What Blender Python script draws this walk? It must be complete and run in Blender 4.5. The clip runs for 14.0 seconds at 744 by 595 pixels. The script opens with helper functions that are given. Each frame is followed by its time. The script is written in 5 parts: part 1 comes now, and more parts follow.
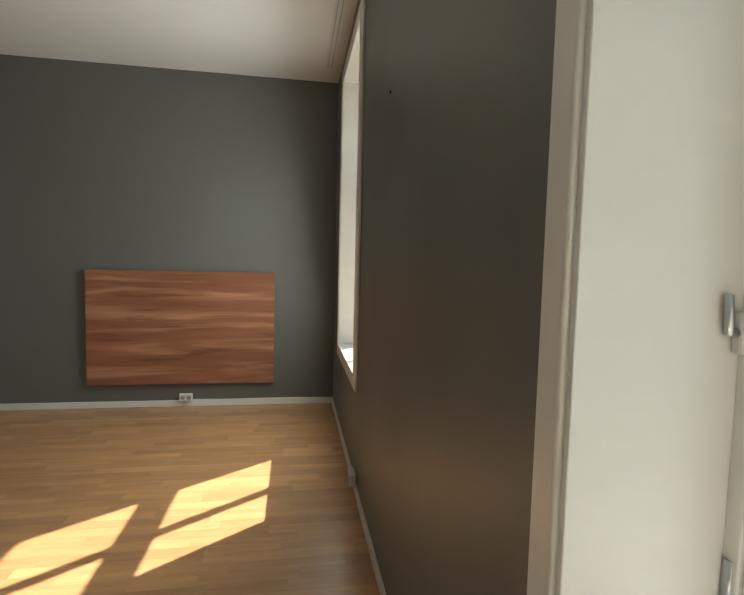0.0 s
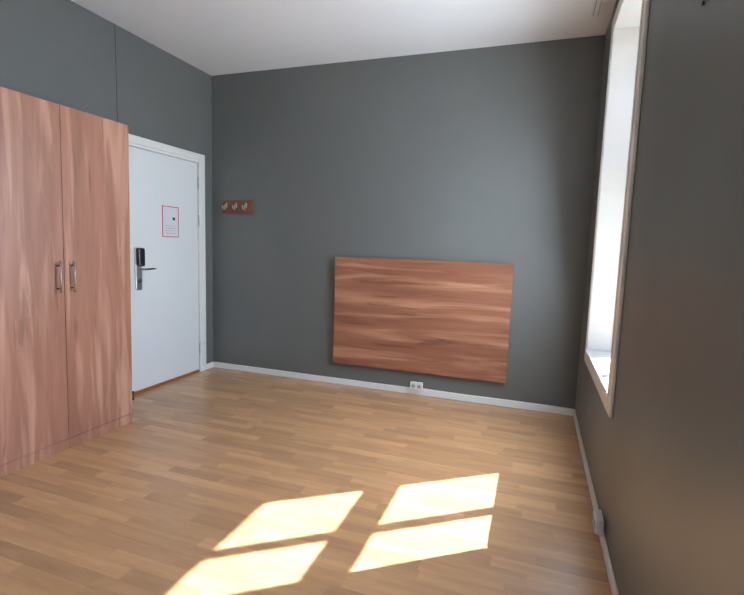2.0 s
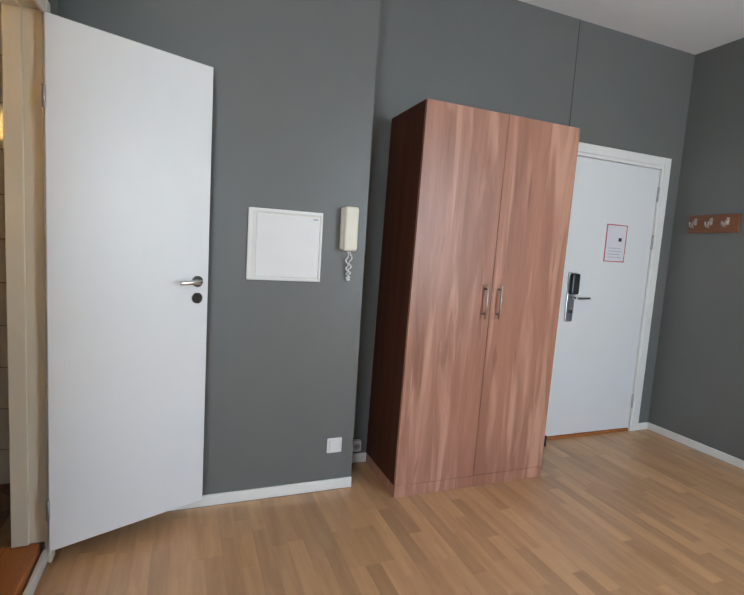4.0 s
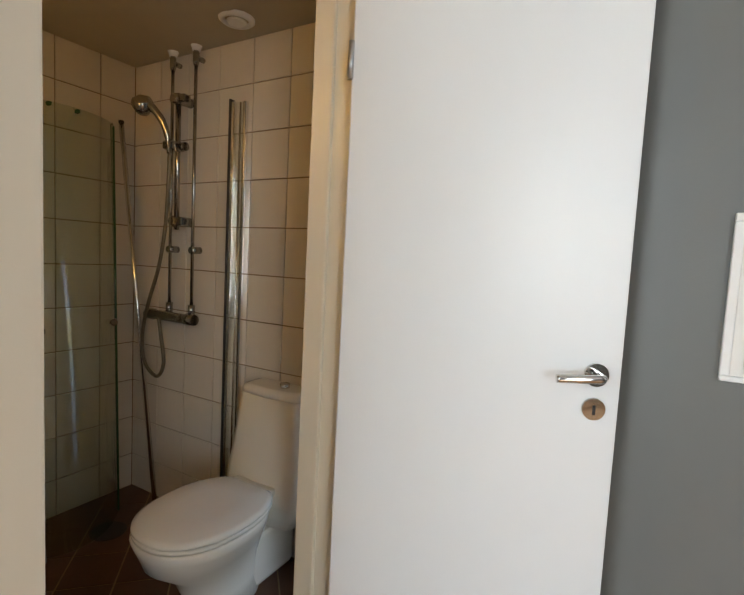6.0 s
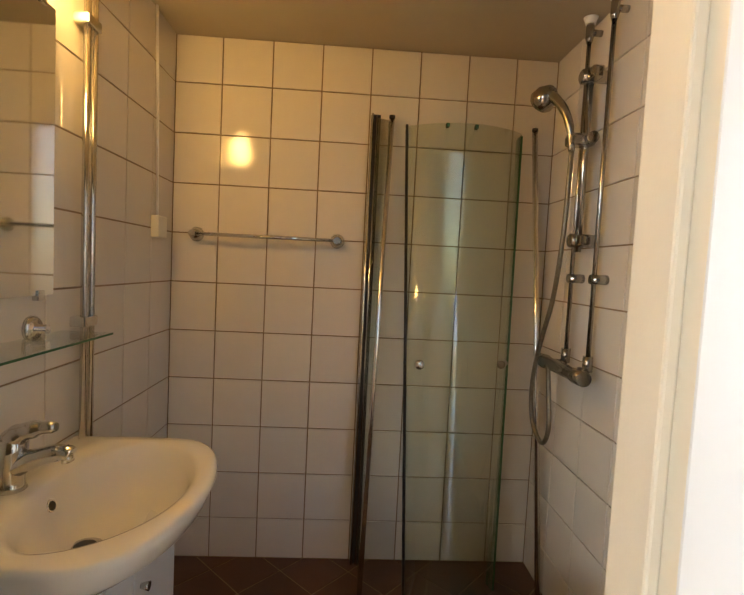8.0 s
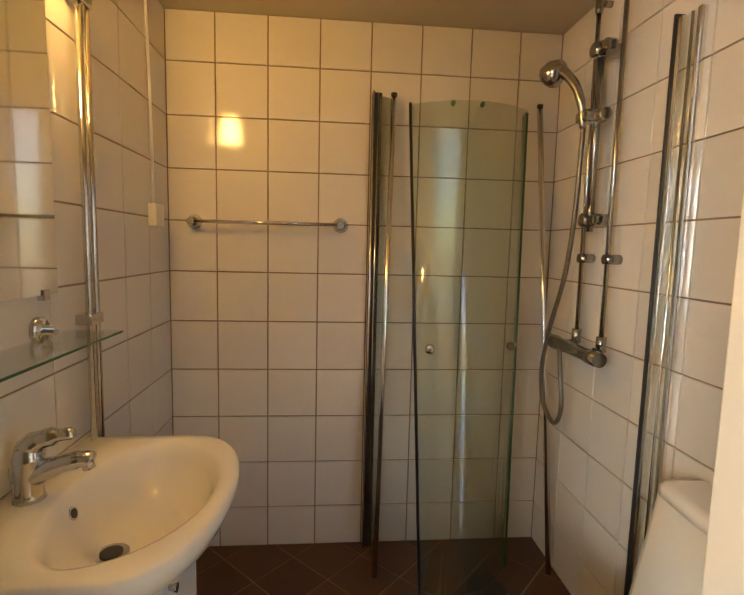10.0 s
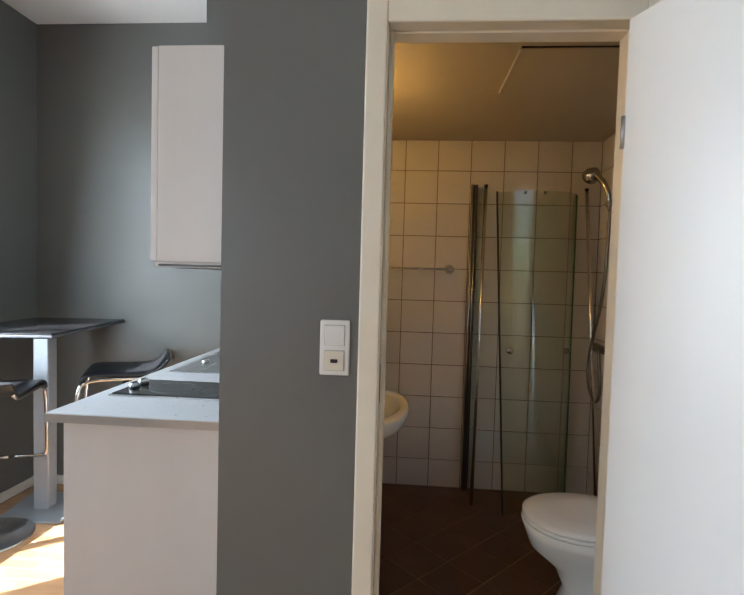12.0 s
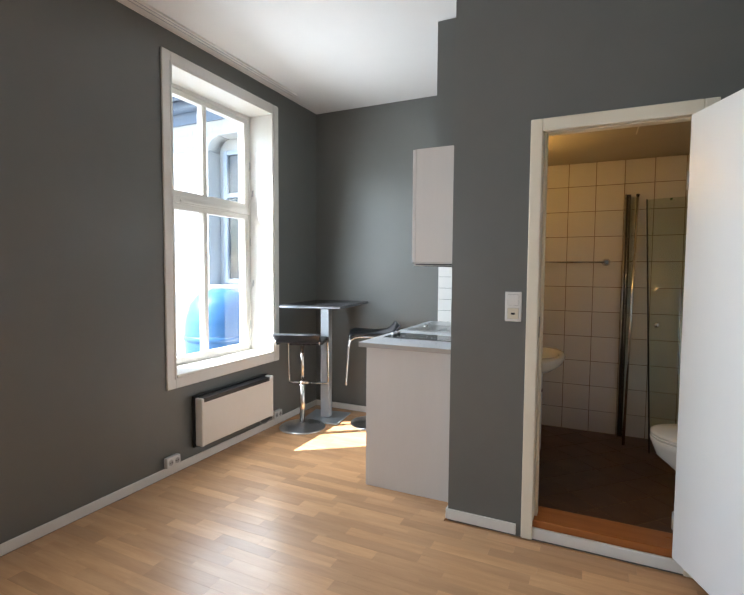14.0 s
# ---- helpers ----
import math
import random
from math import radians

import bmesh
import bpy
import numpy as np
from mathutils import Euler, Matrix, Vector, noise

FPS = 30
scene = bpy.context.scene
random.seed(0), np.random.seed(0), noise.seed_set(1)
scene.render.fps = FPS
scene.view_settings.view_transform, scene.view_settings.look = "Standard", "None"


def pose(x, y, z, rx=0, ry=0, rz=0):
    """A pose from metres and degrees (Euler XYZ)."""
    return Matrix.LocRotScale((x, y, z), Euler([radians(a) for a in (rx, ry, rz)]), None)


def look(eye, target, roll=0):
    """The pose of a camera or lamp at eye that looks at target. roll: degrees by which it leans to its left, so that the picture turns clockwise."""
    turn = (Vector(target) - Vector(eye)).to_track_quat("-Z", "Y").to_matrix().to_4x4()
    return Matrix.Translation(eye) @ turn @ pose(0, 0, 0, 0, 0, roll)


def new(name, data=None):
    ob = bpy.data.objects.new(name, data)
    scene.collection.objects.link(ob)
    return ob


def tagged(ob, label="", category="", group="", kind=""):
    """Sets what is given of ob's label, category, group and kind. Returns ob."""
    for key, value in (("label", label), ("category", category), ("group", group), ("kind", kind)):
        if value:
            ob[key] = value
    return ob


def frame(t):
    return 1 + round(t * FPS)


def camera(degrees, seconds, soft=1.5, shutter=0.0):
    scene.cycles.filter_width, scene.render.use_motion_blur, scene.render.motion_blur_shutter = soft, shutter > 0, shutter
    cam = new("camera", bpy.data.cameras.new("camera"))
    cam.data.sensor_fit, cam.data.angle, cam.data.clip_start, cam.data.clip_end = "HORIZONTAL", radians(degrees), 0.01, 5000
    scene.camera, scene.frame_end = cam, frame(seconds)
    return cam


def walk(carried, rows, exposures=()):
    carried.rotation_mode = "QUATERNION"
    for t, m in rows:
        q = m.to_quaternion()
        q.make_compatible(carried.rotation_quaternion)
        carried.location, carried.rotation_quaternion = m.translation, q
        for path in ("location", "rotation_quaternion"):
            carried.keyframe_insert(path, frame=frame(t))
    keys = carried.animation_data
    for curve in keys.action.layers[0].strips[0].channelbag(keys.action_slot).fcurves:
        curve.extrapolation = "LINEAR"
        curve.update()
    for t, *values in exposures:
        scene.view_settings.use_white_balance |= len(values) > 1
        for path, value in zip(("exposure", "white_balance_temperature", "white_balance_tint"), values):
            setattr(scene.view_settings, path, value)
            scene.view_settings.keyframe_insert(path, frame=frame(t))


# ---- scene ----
cam = camera(76.6, 14.0)
PATH = [
    (0, (-0.357, 1.249, 1.314), (-0.036, 3.218, 1.17), 1.4),
    (0.5, (-0.363, 1.304, 1.308), (-0.16, 3.288, 1.158), 1.4),
    (1, (-0.359, 1.386, 1.329), (-0.377, 3.379, 1.154), 1.5),
    (1.5, (-0.358, 1.494, 1.319), (-0.677, 3.459, 1.129), 1.8),
    (2, (-0.373, 1.573, 1.319), (-1.021, 3.452, 1.098), 1.8),
    (2.5, (-0.41, 1.634, 1.283), (-1.394, 3.359, 1.042), 1.8),
    (3, (-0.54, 1.782, 1.307), (-1.841, 3.28, 1.05), 2.3),
    (3.5, (-0.686, 1.923, 1.316), (-2.302, 3.077, 1.077), 3.0),
    (3.7, (-0.752, 1.996, 1.32), (-2.477, 2.983, 1.092), 3.3),
    (5.8, (-1.914, 2.206, 1.348), (-3.739, 1.402, 1.194), 3.2),
    (6, (-2.006, 2.186, 1.35), (-3.738, 1.198, 1.189), 2.9),
    (6.5, (-2.237, 2.096, 1.337), (-3.643, 0.682, 1.195), 2.6),
    (7, (-2.457, 1.999, 1.331), (-3.396, 0.238, 1.205), 2.2),
    (7.5, (-2.627, 1.935, 1.338), (-2.968, -0.034, 1.254), 3.0),
    (7.7, (-2.674, 1.913, 1.349), (-2.799, -0.081, 1.253), 3.5),
    (9.8, (-2.629, 1.821, 1.345), (-2.72, -0.151, 1.019), 1.2),
    (10, (-2.586, 1.843, 1.37), (-2.759, -0.138, 1.159), 1.4),
    (10.5, (-2.495, 1.944, 1.412), (-2.757, -0.039, 1.387), 1.7),
    (11, (-2.501, 2.185, 1.399), (-2.656, 0.191, 1.391), 2.0),
    (11.5, (-2.441, 2.513, 1.392), (-2.451, 0.514, 1.347), 2.1),
    (12, (-2.356, 2.856, 1.393), (-2.213, 0.863, 1.308), 1.6),
    (12.5, (-2.385, 3.184, 1.375), (-2.094, 1.208, 1.284), 1.0),
    (13, (-2.403, 3.499, 1.377), (-1.977, 1.547, 1.294), 0.4),
    (13.5, (-2.44, 3.81, 1.389), (-1.835, 1.906, 1.302), 0.3),
    (14, (-2.534, 4.069, 1.377), (-1.685, 2.262, 1.263), 0.4),
]
walk(cam, [(t, look(eye, target, roll)) for t, eye, target, roll in PATH],
     exposures=[(0, 2.50, 7600, 6), (0.5, 2.70, 7300, 10), (0.75, 2.85, 7700, 16), (1, 2.82, 7850, 28), (1.25, 3.15, 7400, 16), (1.5, 3.40, 6350, 12), (2, 3.43, 6050, 11), (2.5, 3.38, 6000, 10), (3.7, 3.23, 6200, 10),
                (5.8, 3.43, 6700, 10), (7, 3.60, 6850, 10), (7.7, 4.30, 6700, 10), (9.8, 4.68, 7050, 10), (10.5, 4.32, 6700, 10), (11, 3.97, 6350, 10), (12, 3.55, 6300, 10), (13, 3.34, 6200, 10), (14, 3.44, 6400, 10)])

# ---- plan (metres; x = 0 window wall, y = 0 kitchen end wall) ----
L = 5.595          # far wall with the wooden panel
H = 2.917          # room ceiling
XW = -3.495        # entry wall
XF = -3.222        # wall with the fuse box
YF = 2.945         # its end, at the wardrobe recess
YD = 1.57          # wall with the bathroom door
XK = -1.838        # kitchen wall and corner of the bathroom block
BL, BR, BB = -1.945, -3.504, -0.090   # bathroom, tile faces
BF, BH = 0.085, 2.245                 # bathroom floor and ceiling
W1, W2, WZ = (0.715, 1.795), (3.95, 5.005), (0.645, 2.715)  # window openings
DO, DOZ = (-2.275, -2.956), 2.085      # bathroom door opening
ED, EDZ = (4.53, 5.405), 2.07          # entry door opening

# ---- world and light ----
world = bpy.data.worlds.new("sky")
scene.world = world
world.use_nodes = True
wn = world.node_tree
sky = wn.nodes.new("ShaderNodeTexSky")
sky.sky_type, sky.sun_disc = "NISHITA", False
SUN_TO = Vector((0.722, 0.532, 1.0)).normalized()
sky.sun_elevation = math.asin(SUN_TO.z)
sky.sun_rotation = math.atan2(SUN_TO.x, SUN_TO.y)
wn.links.new(sky.outputs[0], wn.nodes["Background"].inputs[0])
wn.nodes["Background"].inputs[1].default_value = 0.07
sun_data = bpy.data.lights.new("sun", "SUN")
sun_data.energy, sun_data.angle, sun_data.color = 2.0, radians(0.55), (1.0, 0.985, 0.965)
sun = new("sun", sun_data)
sun.matrix_world = look(SUN_TO * 20, (0, 0, 0))
for span, watts in ((W1, 3.7), (W2, 4.4)):   # sky light in the two window openings
    sky_data = bpy.data.lights.new("window_skylight", "AREA")
    sky_data.shape, sky_data.size, sky_data.size_y = "RECTANGLE", span[1] - span[0] - 0.1, WZ[1] - WZ[0] - 0.45
    sky_data.energy, sky_data.color, sky_data.spread = watts, (0.80, 0.91, 1.0), radians(172)
    at = Vector((-0.11, (span[0] + span[1]) / 2, (WZ[0] + WZ[1]) / 2 - 0.17))
    new("window_skylight", sky_data).matrix_world = look(at, at - Vector((1, 0, 0.13)))


# ---- materials ----
def surface(name, a, b, rough=0.5, scale=(4, 4, 4), spread=0.5, metal=0.0, bump=0.0, bump_scale=60.0, each=0.0,
            fine=0.35, detail=5.0, coat=0.0, rough_var=0.08, island=False):
    """Two colours mixed by noise at two scales; scale is per metre along x, y, z; each: variation from piece to piece."""
    m = bpy.data.materials.new(name)
    m.use_nodes = True
    t = m.node_tree
    n, link = t.nodes, t.links.new
    p = n["Principled BSDF"]
    p.inputs["Metallic"].default_value = metal
    p.inputs["Coat Weight"].default_value = coat
    p.inputs["Coat Roughness"].default_value = 0.22
    co = n.new("ShaderNodeTexCoord")
    info = n.new("ShaderNodeNewGeometry" if island else "ShaderNodeObjectInfo")
    chance = info.outputs["Random Per Island" if island else "Random"]
    shift = n.new("ShaderNodeVectorMath")
    shift.operation = "MULTIPLY_ADD"
    shift.inputs[1].default_value = (1, 1, 1)
    far = n.new("ShaderNodeVectorMath")
    far.operation = "SCALE"
    far.inputs[0].default_value = (37.0, 11.0, 23.0)
    link(chance, far.inputs["Scale"])
    link(co.outputs["Object"], shift.inputs[0])
    if each:
        link(far.outputs[0], shift.inputs[2])
    mp = n.new("ShaderNodeMapping")
    mp.inputs["Scale"].default_value = scale
    link(shift.outputs[0], mp.inputs[0])
    big, small = n.new("ShaderNodeTexNoise"), n.new("ShaderNodeTexNoise")
    big.inputs["Scale"].default_value, big.inputs["Detail"].default_value = 1.0, detail
    small.inputs["Scale"].default_value, small.inputs["Detail"].default_value = 7.0, 3.0
    link(mp.outputs[0], big.inputs["Vector"])
    link(mp.outputs[0], small.inputs["Vector"])
    add = n.new("ShaderNodeMath")
    add.operation = "MULTIPLY_ADD"
    add.inputs[1].default_value = fine
    link(small.outputs[0], add.inputs[0])
    link(big.outputs[0], add.inputs[2])
    ramp = n.new("ShaderNodeMapRange")
    mid = 0.5 + 0.5 * fine
    ramp.inputs[1].default_value, ramp.inputs[2].default_value = mid - 0.5 * spread, mid + 0.5 * spread
    link(add.outputs[0], ramp.inputs[0])
    mix = n.new("ShaderNodeMix")
    mix.data_type = "RGBA"
    mix.inputs["A"].default_value, mix.inputs["B"].default_value = (*a, 1), (*b, 1)
    link(ramp.outputs[0], mix.inputs["Factor"])
    colour = mix.outputs["Result"]
    if each:
        hsv = n.new("ShaderNodeHueSaturation")
        val = n.new("ShaderNodeMapRange")
        val.inputs[3].default_value, val.inputs[4].default_value = 1 - each, 1 + each
        link(chance, val.inputs[0])
        link(val.outputs[0], hsv.inputs["Value"])
        link(colour, hsv.inputs["Color"])
        colour = hsv.outputs[0]
    link(colour, p.inputs["Base Color"])
    rv = n.new("ShaderNodeMapRange")
    rv.inputs[3].default_value, rv.inputs[4].default_value = max(rough - rough_var, 0.02), rough + rough_var
    link(big.outputs[0], rv.inputs[0])
    link(rv.outputs[0], p.inputs["Roughness"])
    if bump:
        tex = n.new("ShaderNodeTexNoise")
        tex.inputs["Scale"].default_value, tex.inputs["Detail"].default_value = bump_scale, 3
        link(co.outputs["Object"], tex.inputs["Vector"])
        bp = n.new("ShaderNodeBump")
        bp.inputs["Strength"].default_value, bp.inputs["Distance"].default_value = bump, 0.002
        link(tex.outputs[0], bp.inputs["Height"])
        link(bp.outputs[0], p.inputs["Normal"])
    return m


def plain(name, c, rough=0.4, metal=0.0):
    return surface(name, c, tuple(v * 0.93 for v in c), rough, (3, 3, 3), 0.7, metal, rough_var=0.04)


def glass(name, tint):
    m = bpy.data.materials.new(name)
    m.use_nodes = True
    n, link = m.node_tree.nodes, m.node_tree.links.new
    n.remove(n["Principled BSDF"])
    clear, gloss, mix = n.new("ShaderNodeBsdfTransparent"), n.new("ShaderNodeBsdfGlossy"), n.new("ShaderNodeMixShader")
    lw, power, amount = n.new("ShaderNodeLayerWeight"), n.new("ShaderNodeMath"), n.new("ShaderNodeMath")
    lw.inputs[0].default_value = 0.5
    power.operation, power.inputs[1].default_value = "POWER", 4.0
    amount.operation, amount.inputs[1].default_value, amount.inputs[2].default_value = "MULTIPLY_ADD", 0.7, 0.045
    clear.inputs[0].default_value = (*tint, 1)
    gloss.inputs["Roughness"].default_value = 0.02
    link(lw.outputs["Facing"], power.inputs[0])
    link(power.outputs[0], amount.inputs[0])
    link(amount.outputs[0], mix.inputs[0])
    link(clear.outputs[0], mix.inputs[1])
    link(gloss.outputs[0], mix.inputs[2])
    link(mix.outputs[0], n["Material Output"].inputs[0])
    return m


def lit(name, c, strength):
    m = plain(name, (0.9, 0.88, 0.8), 0.3)
    p = m.node_tree.nodes["Principled BSDF"]
    p.inputs["Emission Color"].default_value = (*c, 1)
    p.inputs["Emission Strength"].default_value = strength
    return m


GREY = surface("grey_wall_paint", (0.154, 0.158, 0.147), (0.135, 0.139, 0.130), 0.42, (1.3, 1.3, 1.3), 0.6, bump=0.14, bump_scale=240)
CEIL = surface("white_ceiling_paint", (0.80, 0.79, 0.775), (0.76, 0.75, 0.74), 0.75, (1, 1, 1), 0.6, bump=0.2, bump_scale=150)
BCEIL = surface("tan_ceiling_paint", (0.52, 0.45, 0.33), (0.47, 0.40, 0.285), 0.7, (1.5, 1.5, 1.5), 0.6, bump=0.2, bump_scale=150)
WHITE = surface("white_gloss_paint", (0.80, 0.79, 0.75), (0.75, 0.735, 0.69), 0.32, (2, 2, 5), 0.6, bump=0.12, bump_scale=90)
DOORW = surface("white_door_paint", (0.75, 0.752, 0.745), (0.72, 0.722, 0.715), 0.34, (2, 2, 1), 0.6, bump=0.08, bump_scale=120)
CREAM = surface("cream_door_frame_paint", (0.84, 0.78, 0.65), (0.78, 0.71, 0.57), 0.35, (3, 3, 1), 0.6, bump=0.12, bump_scale=90)
CABW = surface("cabinet_white_foil", (0.72, 0.69, 0.66), (0.68, 0.65, 0.62), 0.4, (9, 9, 1.5), 0.7, bump=0.08, bump_scale=150)
PARQ, PARQ_REST = (surface(name, (0.62, 0.362, 0.184), (0.43, 0.228, 0.103), 0.40, (2.5, 24, 3), 0.7, each=0.16, bump=0.06, bump_scale=200, coat=0.3, island=joined)
                   for name, joined in (("oak_parquet", False), ("oak_parquet_rest", True)))
def laminate(name, a, b, streak, vein, scale, light_at=0.56):
    """A printed wood grain: broad bands, pale streaks and thin dark veins along the grain."""
    m = surface(name, a, b, 0.36, scale, 0.5, bump=0.05, fine=0.25)
    t = m.node_tree
    n, link = t.nodes, t.links.new
    p = n["Principled BSDF"]
    colour = p.inputs["Base Color"].links[0].from_socket
    co = n.new("ShaderNodeTexCoord")
    for c, lo, hi, k, amount in ((streak, light_at, light_at + 0.16, 1.0, 0.8), (vein, 0.60, 0.68, 1.7, 0.5)):
        mp, tex, ramp, mix = (n.new("ShaderNode" + kind) for kind in ("Mapping", "TexNoise", "MapRange", "Mix"))
        mp.inputs["Scale"].default_value = [v * k for v in scale]
        mp.inputs["Location"].default_value = (3.7 * k, 1.9, 5.3 * k)
        tex.inputs["Scale"].default_value, tex.inputs["Detail"].default_value, tex.inputs["Distortion"].default_value = 1.0, 7.0, 0.7
        ramp.inputs[1].default_value, ramp.inputs[2].default_value, ramp.inputs[4].default_value = lo, hi, amount
        mix.data_type = "RGBA"
        mix.inputs["B"].default_value = (*c, 1)
        link(co.outputs["Object"], mp.inputs[0])
        link(mp.outputs[0], tex.inputs["Vector"])
        link(tex.outputs[0], ramp.inputs[0])
        link(ramp.outputs[0], mix.inputs["Factor"])
        link(colour, mix.inputs["A"])
        colour = mix.outputs["Result"]
    link(colour, p.inputs["Base Color"])
    return m


LAMH = laminate("walnut_laminate_across", (0.36, 0.15, 0.082), (0.22, 0.082, 0.045), (0.52, 0.27, 0.165), (0.12, 0.045, 0.026), (0.85, 6, 12), 0.50)
LAMV = laminate("walnut_laminate_upright", (0.43, 0.205, 0.135), (0.27, 0.115, 0.070), (0.58, 0.32, 0.225), (0.19, 0.075, 0.043), (8, 11, 1.0), 0.50)
# Same walnut laminate, darkened and dulled to carry the shade on the wardrobe side.
LAM_SHADE = surface("walnut_laminate_shaded", (0.10, 0.034, 0.018), (0.05, 0.016, 0.009), 0.6, (12, 12, 0.8), 0.6, bump=0.05)
LAM_SHADE.node_tree.nodes["Principled BSDF"].inputs["Specular IOR Level"].default_value = 0.2
OAKB = surface("brown_wood", (0.24, 0.09, 0.035), (0.15, 0.05, 0.02), 0.45, (4, 20, 20), 0.6)
THRES = surface("varnished_threshold", (0.46, 0.165, 0.045), (0.33, 0.105, 0.026), 0.3, (2, 30, 8), 0.6)
TILE = surface("white_wall_tile", (0.70, 0.645, 0.56), (0.66, 0.60, 0.515), 0.07, (3, 3, 3), 0.7, each=0.035, bump=0.03, bump_scale=12)
GROUT = surface("brown_grout", (0.31, 0.215, 0.125), (0.22, 0.152, 0.086), 0.85, (14, 14, 14), 0.7, bump=0.3)
FTILE = surface("brown_floor_tile", (0.105, 0.040, 0.016), (0.062, 0.022, 0.009), 0.33, (7, 7, 7), 0.7, each=0.14, bump=0.2, bump_scale=50)
FGROUT = surface("pale_floor_grout", (0.30, 0.22, 0.12), (0.21, 0.15, 0.08), 0.85, (20, 20, 20), 0.7)
CHROME = surface("chrome", (0.68, 0.67, 0.65), (0.58, 0.57, 0.55), 0.10, (20, 20, 20), 0.6, metal=1.0, rough_var=0.03)
DULLCH = surface("dark_chrome", (0.46, 0.44, 0.40), (0.36, 0.34, 0.31), 0.17, (20, 20, 20), 0.6, metal=1.0, rough_var=0.05)
STEEL = surface("brushed_steel", (0.56, 0.57, 0.58), (0.48, 0.49, 0.50), 0.3, (60, 4, 4), 0.6, metal=1.0)
POLISH = surface("polished_aluminium", (0.86, 0.84, 0.80), (0.78, 0.76, 0.72), 0.14, (20, 20, 5), 0.6, metal=1.0, rough_var=0.04)
PALEMET = surface("satin_nickel", (0.58, 0.53, 0.48), (0.50, 0.46, 0.42), 0.3, (30, 30, 30), 0.6, metal=0.9)
BRONZE = surface("dark_bronze_metal", (0.22, 0.19, 0.17), (0.15, 0.13, 0.12), 0.3, (30, 30, 30), 0.6, metal=0.9)
HOSE = surface("ribbed_steel_hose", (0.24, 0.20, 0.14), (0.14, 0.115, 0.08), 0.3, (90, 90, 160), 0.5, metal=0.9, bump=0.5, bump_scale=300)
ALU = surface("silver_lacquer", (0.44, 0.48, 0.52), (0.40, 0.44, 0.48), 0.4, (9, 9, 9), 0.6, metal=0.35)
BLACK = plain("black_plastic", (0.012, 0.012, 0.013), 0.35)
SEATB = surface("black_leatherette", (0.010, 0.011, 0.014), (0.016, 0.018, 0.022), 0.4, (20, 20, 20), 0.6, bump=0.2, bump_scale=400)
TABT = surface("black_laminate", (0.02, 0.021, 0.024), (0.012, 0.012, 0.014), 0.22, (8, 8, 8), 0.6)
EDGEB = plain("dark_steel_edge", (0.16, 0.17, 0.19), 0.35, 0.6)
EDGEK = surface("dull_metal_edge", (0.46, 0.42, 0.38), (0.36, 0.33, 0.30), 0.35, (3, 3, 30), 0.6, metal=0.3)
HOBG = plain("black_glass", (0.008, 0.008, 0.009), 0.06)
PORC = surface("white_porcelain", (0.80, 0.76, 0.67), (0.77, 0.73, 0.64), 0.08, (2, 2, 2), 0.7, rough_var=0.02)
PLAST = plain("white_plastic", (0.78, 0.77, 0.74), 0.35)
WELL = plain("grey_socket_well", (0.45, 0.44, 0.42), 0.4)
IVORY = plain("ivory_plastic", (0.74, 0.69, 0.56), 0.4)
WTOP = surface("pale_worktop_laminate", (0.62, 0.64, 0.66), (0.56, 0.58, 0.60), 0.3, (40, 40, 40), 0.7)
RADW = plain("white_enamel", (0.74, 0.72, 0.67), 0.4)
MIRROR = plain("mirror_silver", (0.82, 0.84, 0.82), 0.02, 1.0)
PANE = glass("window_glass", (0.96, 0.98, 0.97))
SHOWER = glass("green_shower_glass", (0.90, 0.935, 0.885))
SHELFG = glass("green_edge_glass", (0.96, 0.985, 0.965))
GEDGE = plain("green_glass_edge", (0.06, 0.14, 0.07), 0.15)
DARKSEAL = plain("dark_seal", (0.02, 0.016, 0.013), 0.4)
PAPER = plain("white_paper", (0.72, 0.70, 0.72), 0.6)
REDINK = plain("red_ink", (0.55, 0.10, 0.12), 0.6)
GREYINK = plain("grey_ink", (0.45, 0.45, 0.5), 0.6)
LAMPG = lit("lit_lamp_glass", (1.0, 0.58, 0.17), 3.8)
RENDER = surface("pale_brick_paint", (0.52, 0.52, 0.515), (0.46, 0.46, 0.455), 0.85, (0.8, 0.8, 0.8), 0.6, bump=0.4, bump_scale=40)
ROOFM = surface("slate_roof", (0.07, 0.08, 0.10), (0.05, 0.055, 0.07), 0.6, (3, 3, 3), 0.6)
TRIMB = surface("blue_grey_trim", (0.13, 0.18, 0.26), (0.10, 0.14, 0.21), 0.5, (3, 3, 3), 0.6)
TRIMW = surface("pale_blue_trim", (0.36, 0.42, 0.50), (0.30, 0.36, 0.44), 0.5, (3, 3, 3), 0.6)
BLUEP = surface("blue_plastic", (0.045, 0.15, 0.33), (0.036, 0.125, 0.28), 0.4, (4, 4, 4), 0.6)
PAVE = surface("pale_concrete", (0.46, 0.45, 0.42), (0.38, 0.37, 0.35), 0.85, (2, 2, 2), 0.7, bump=0.4)
DARKGL = plain("dark_window_glass", (0.03, 0.045, 0.06), 0.05)


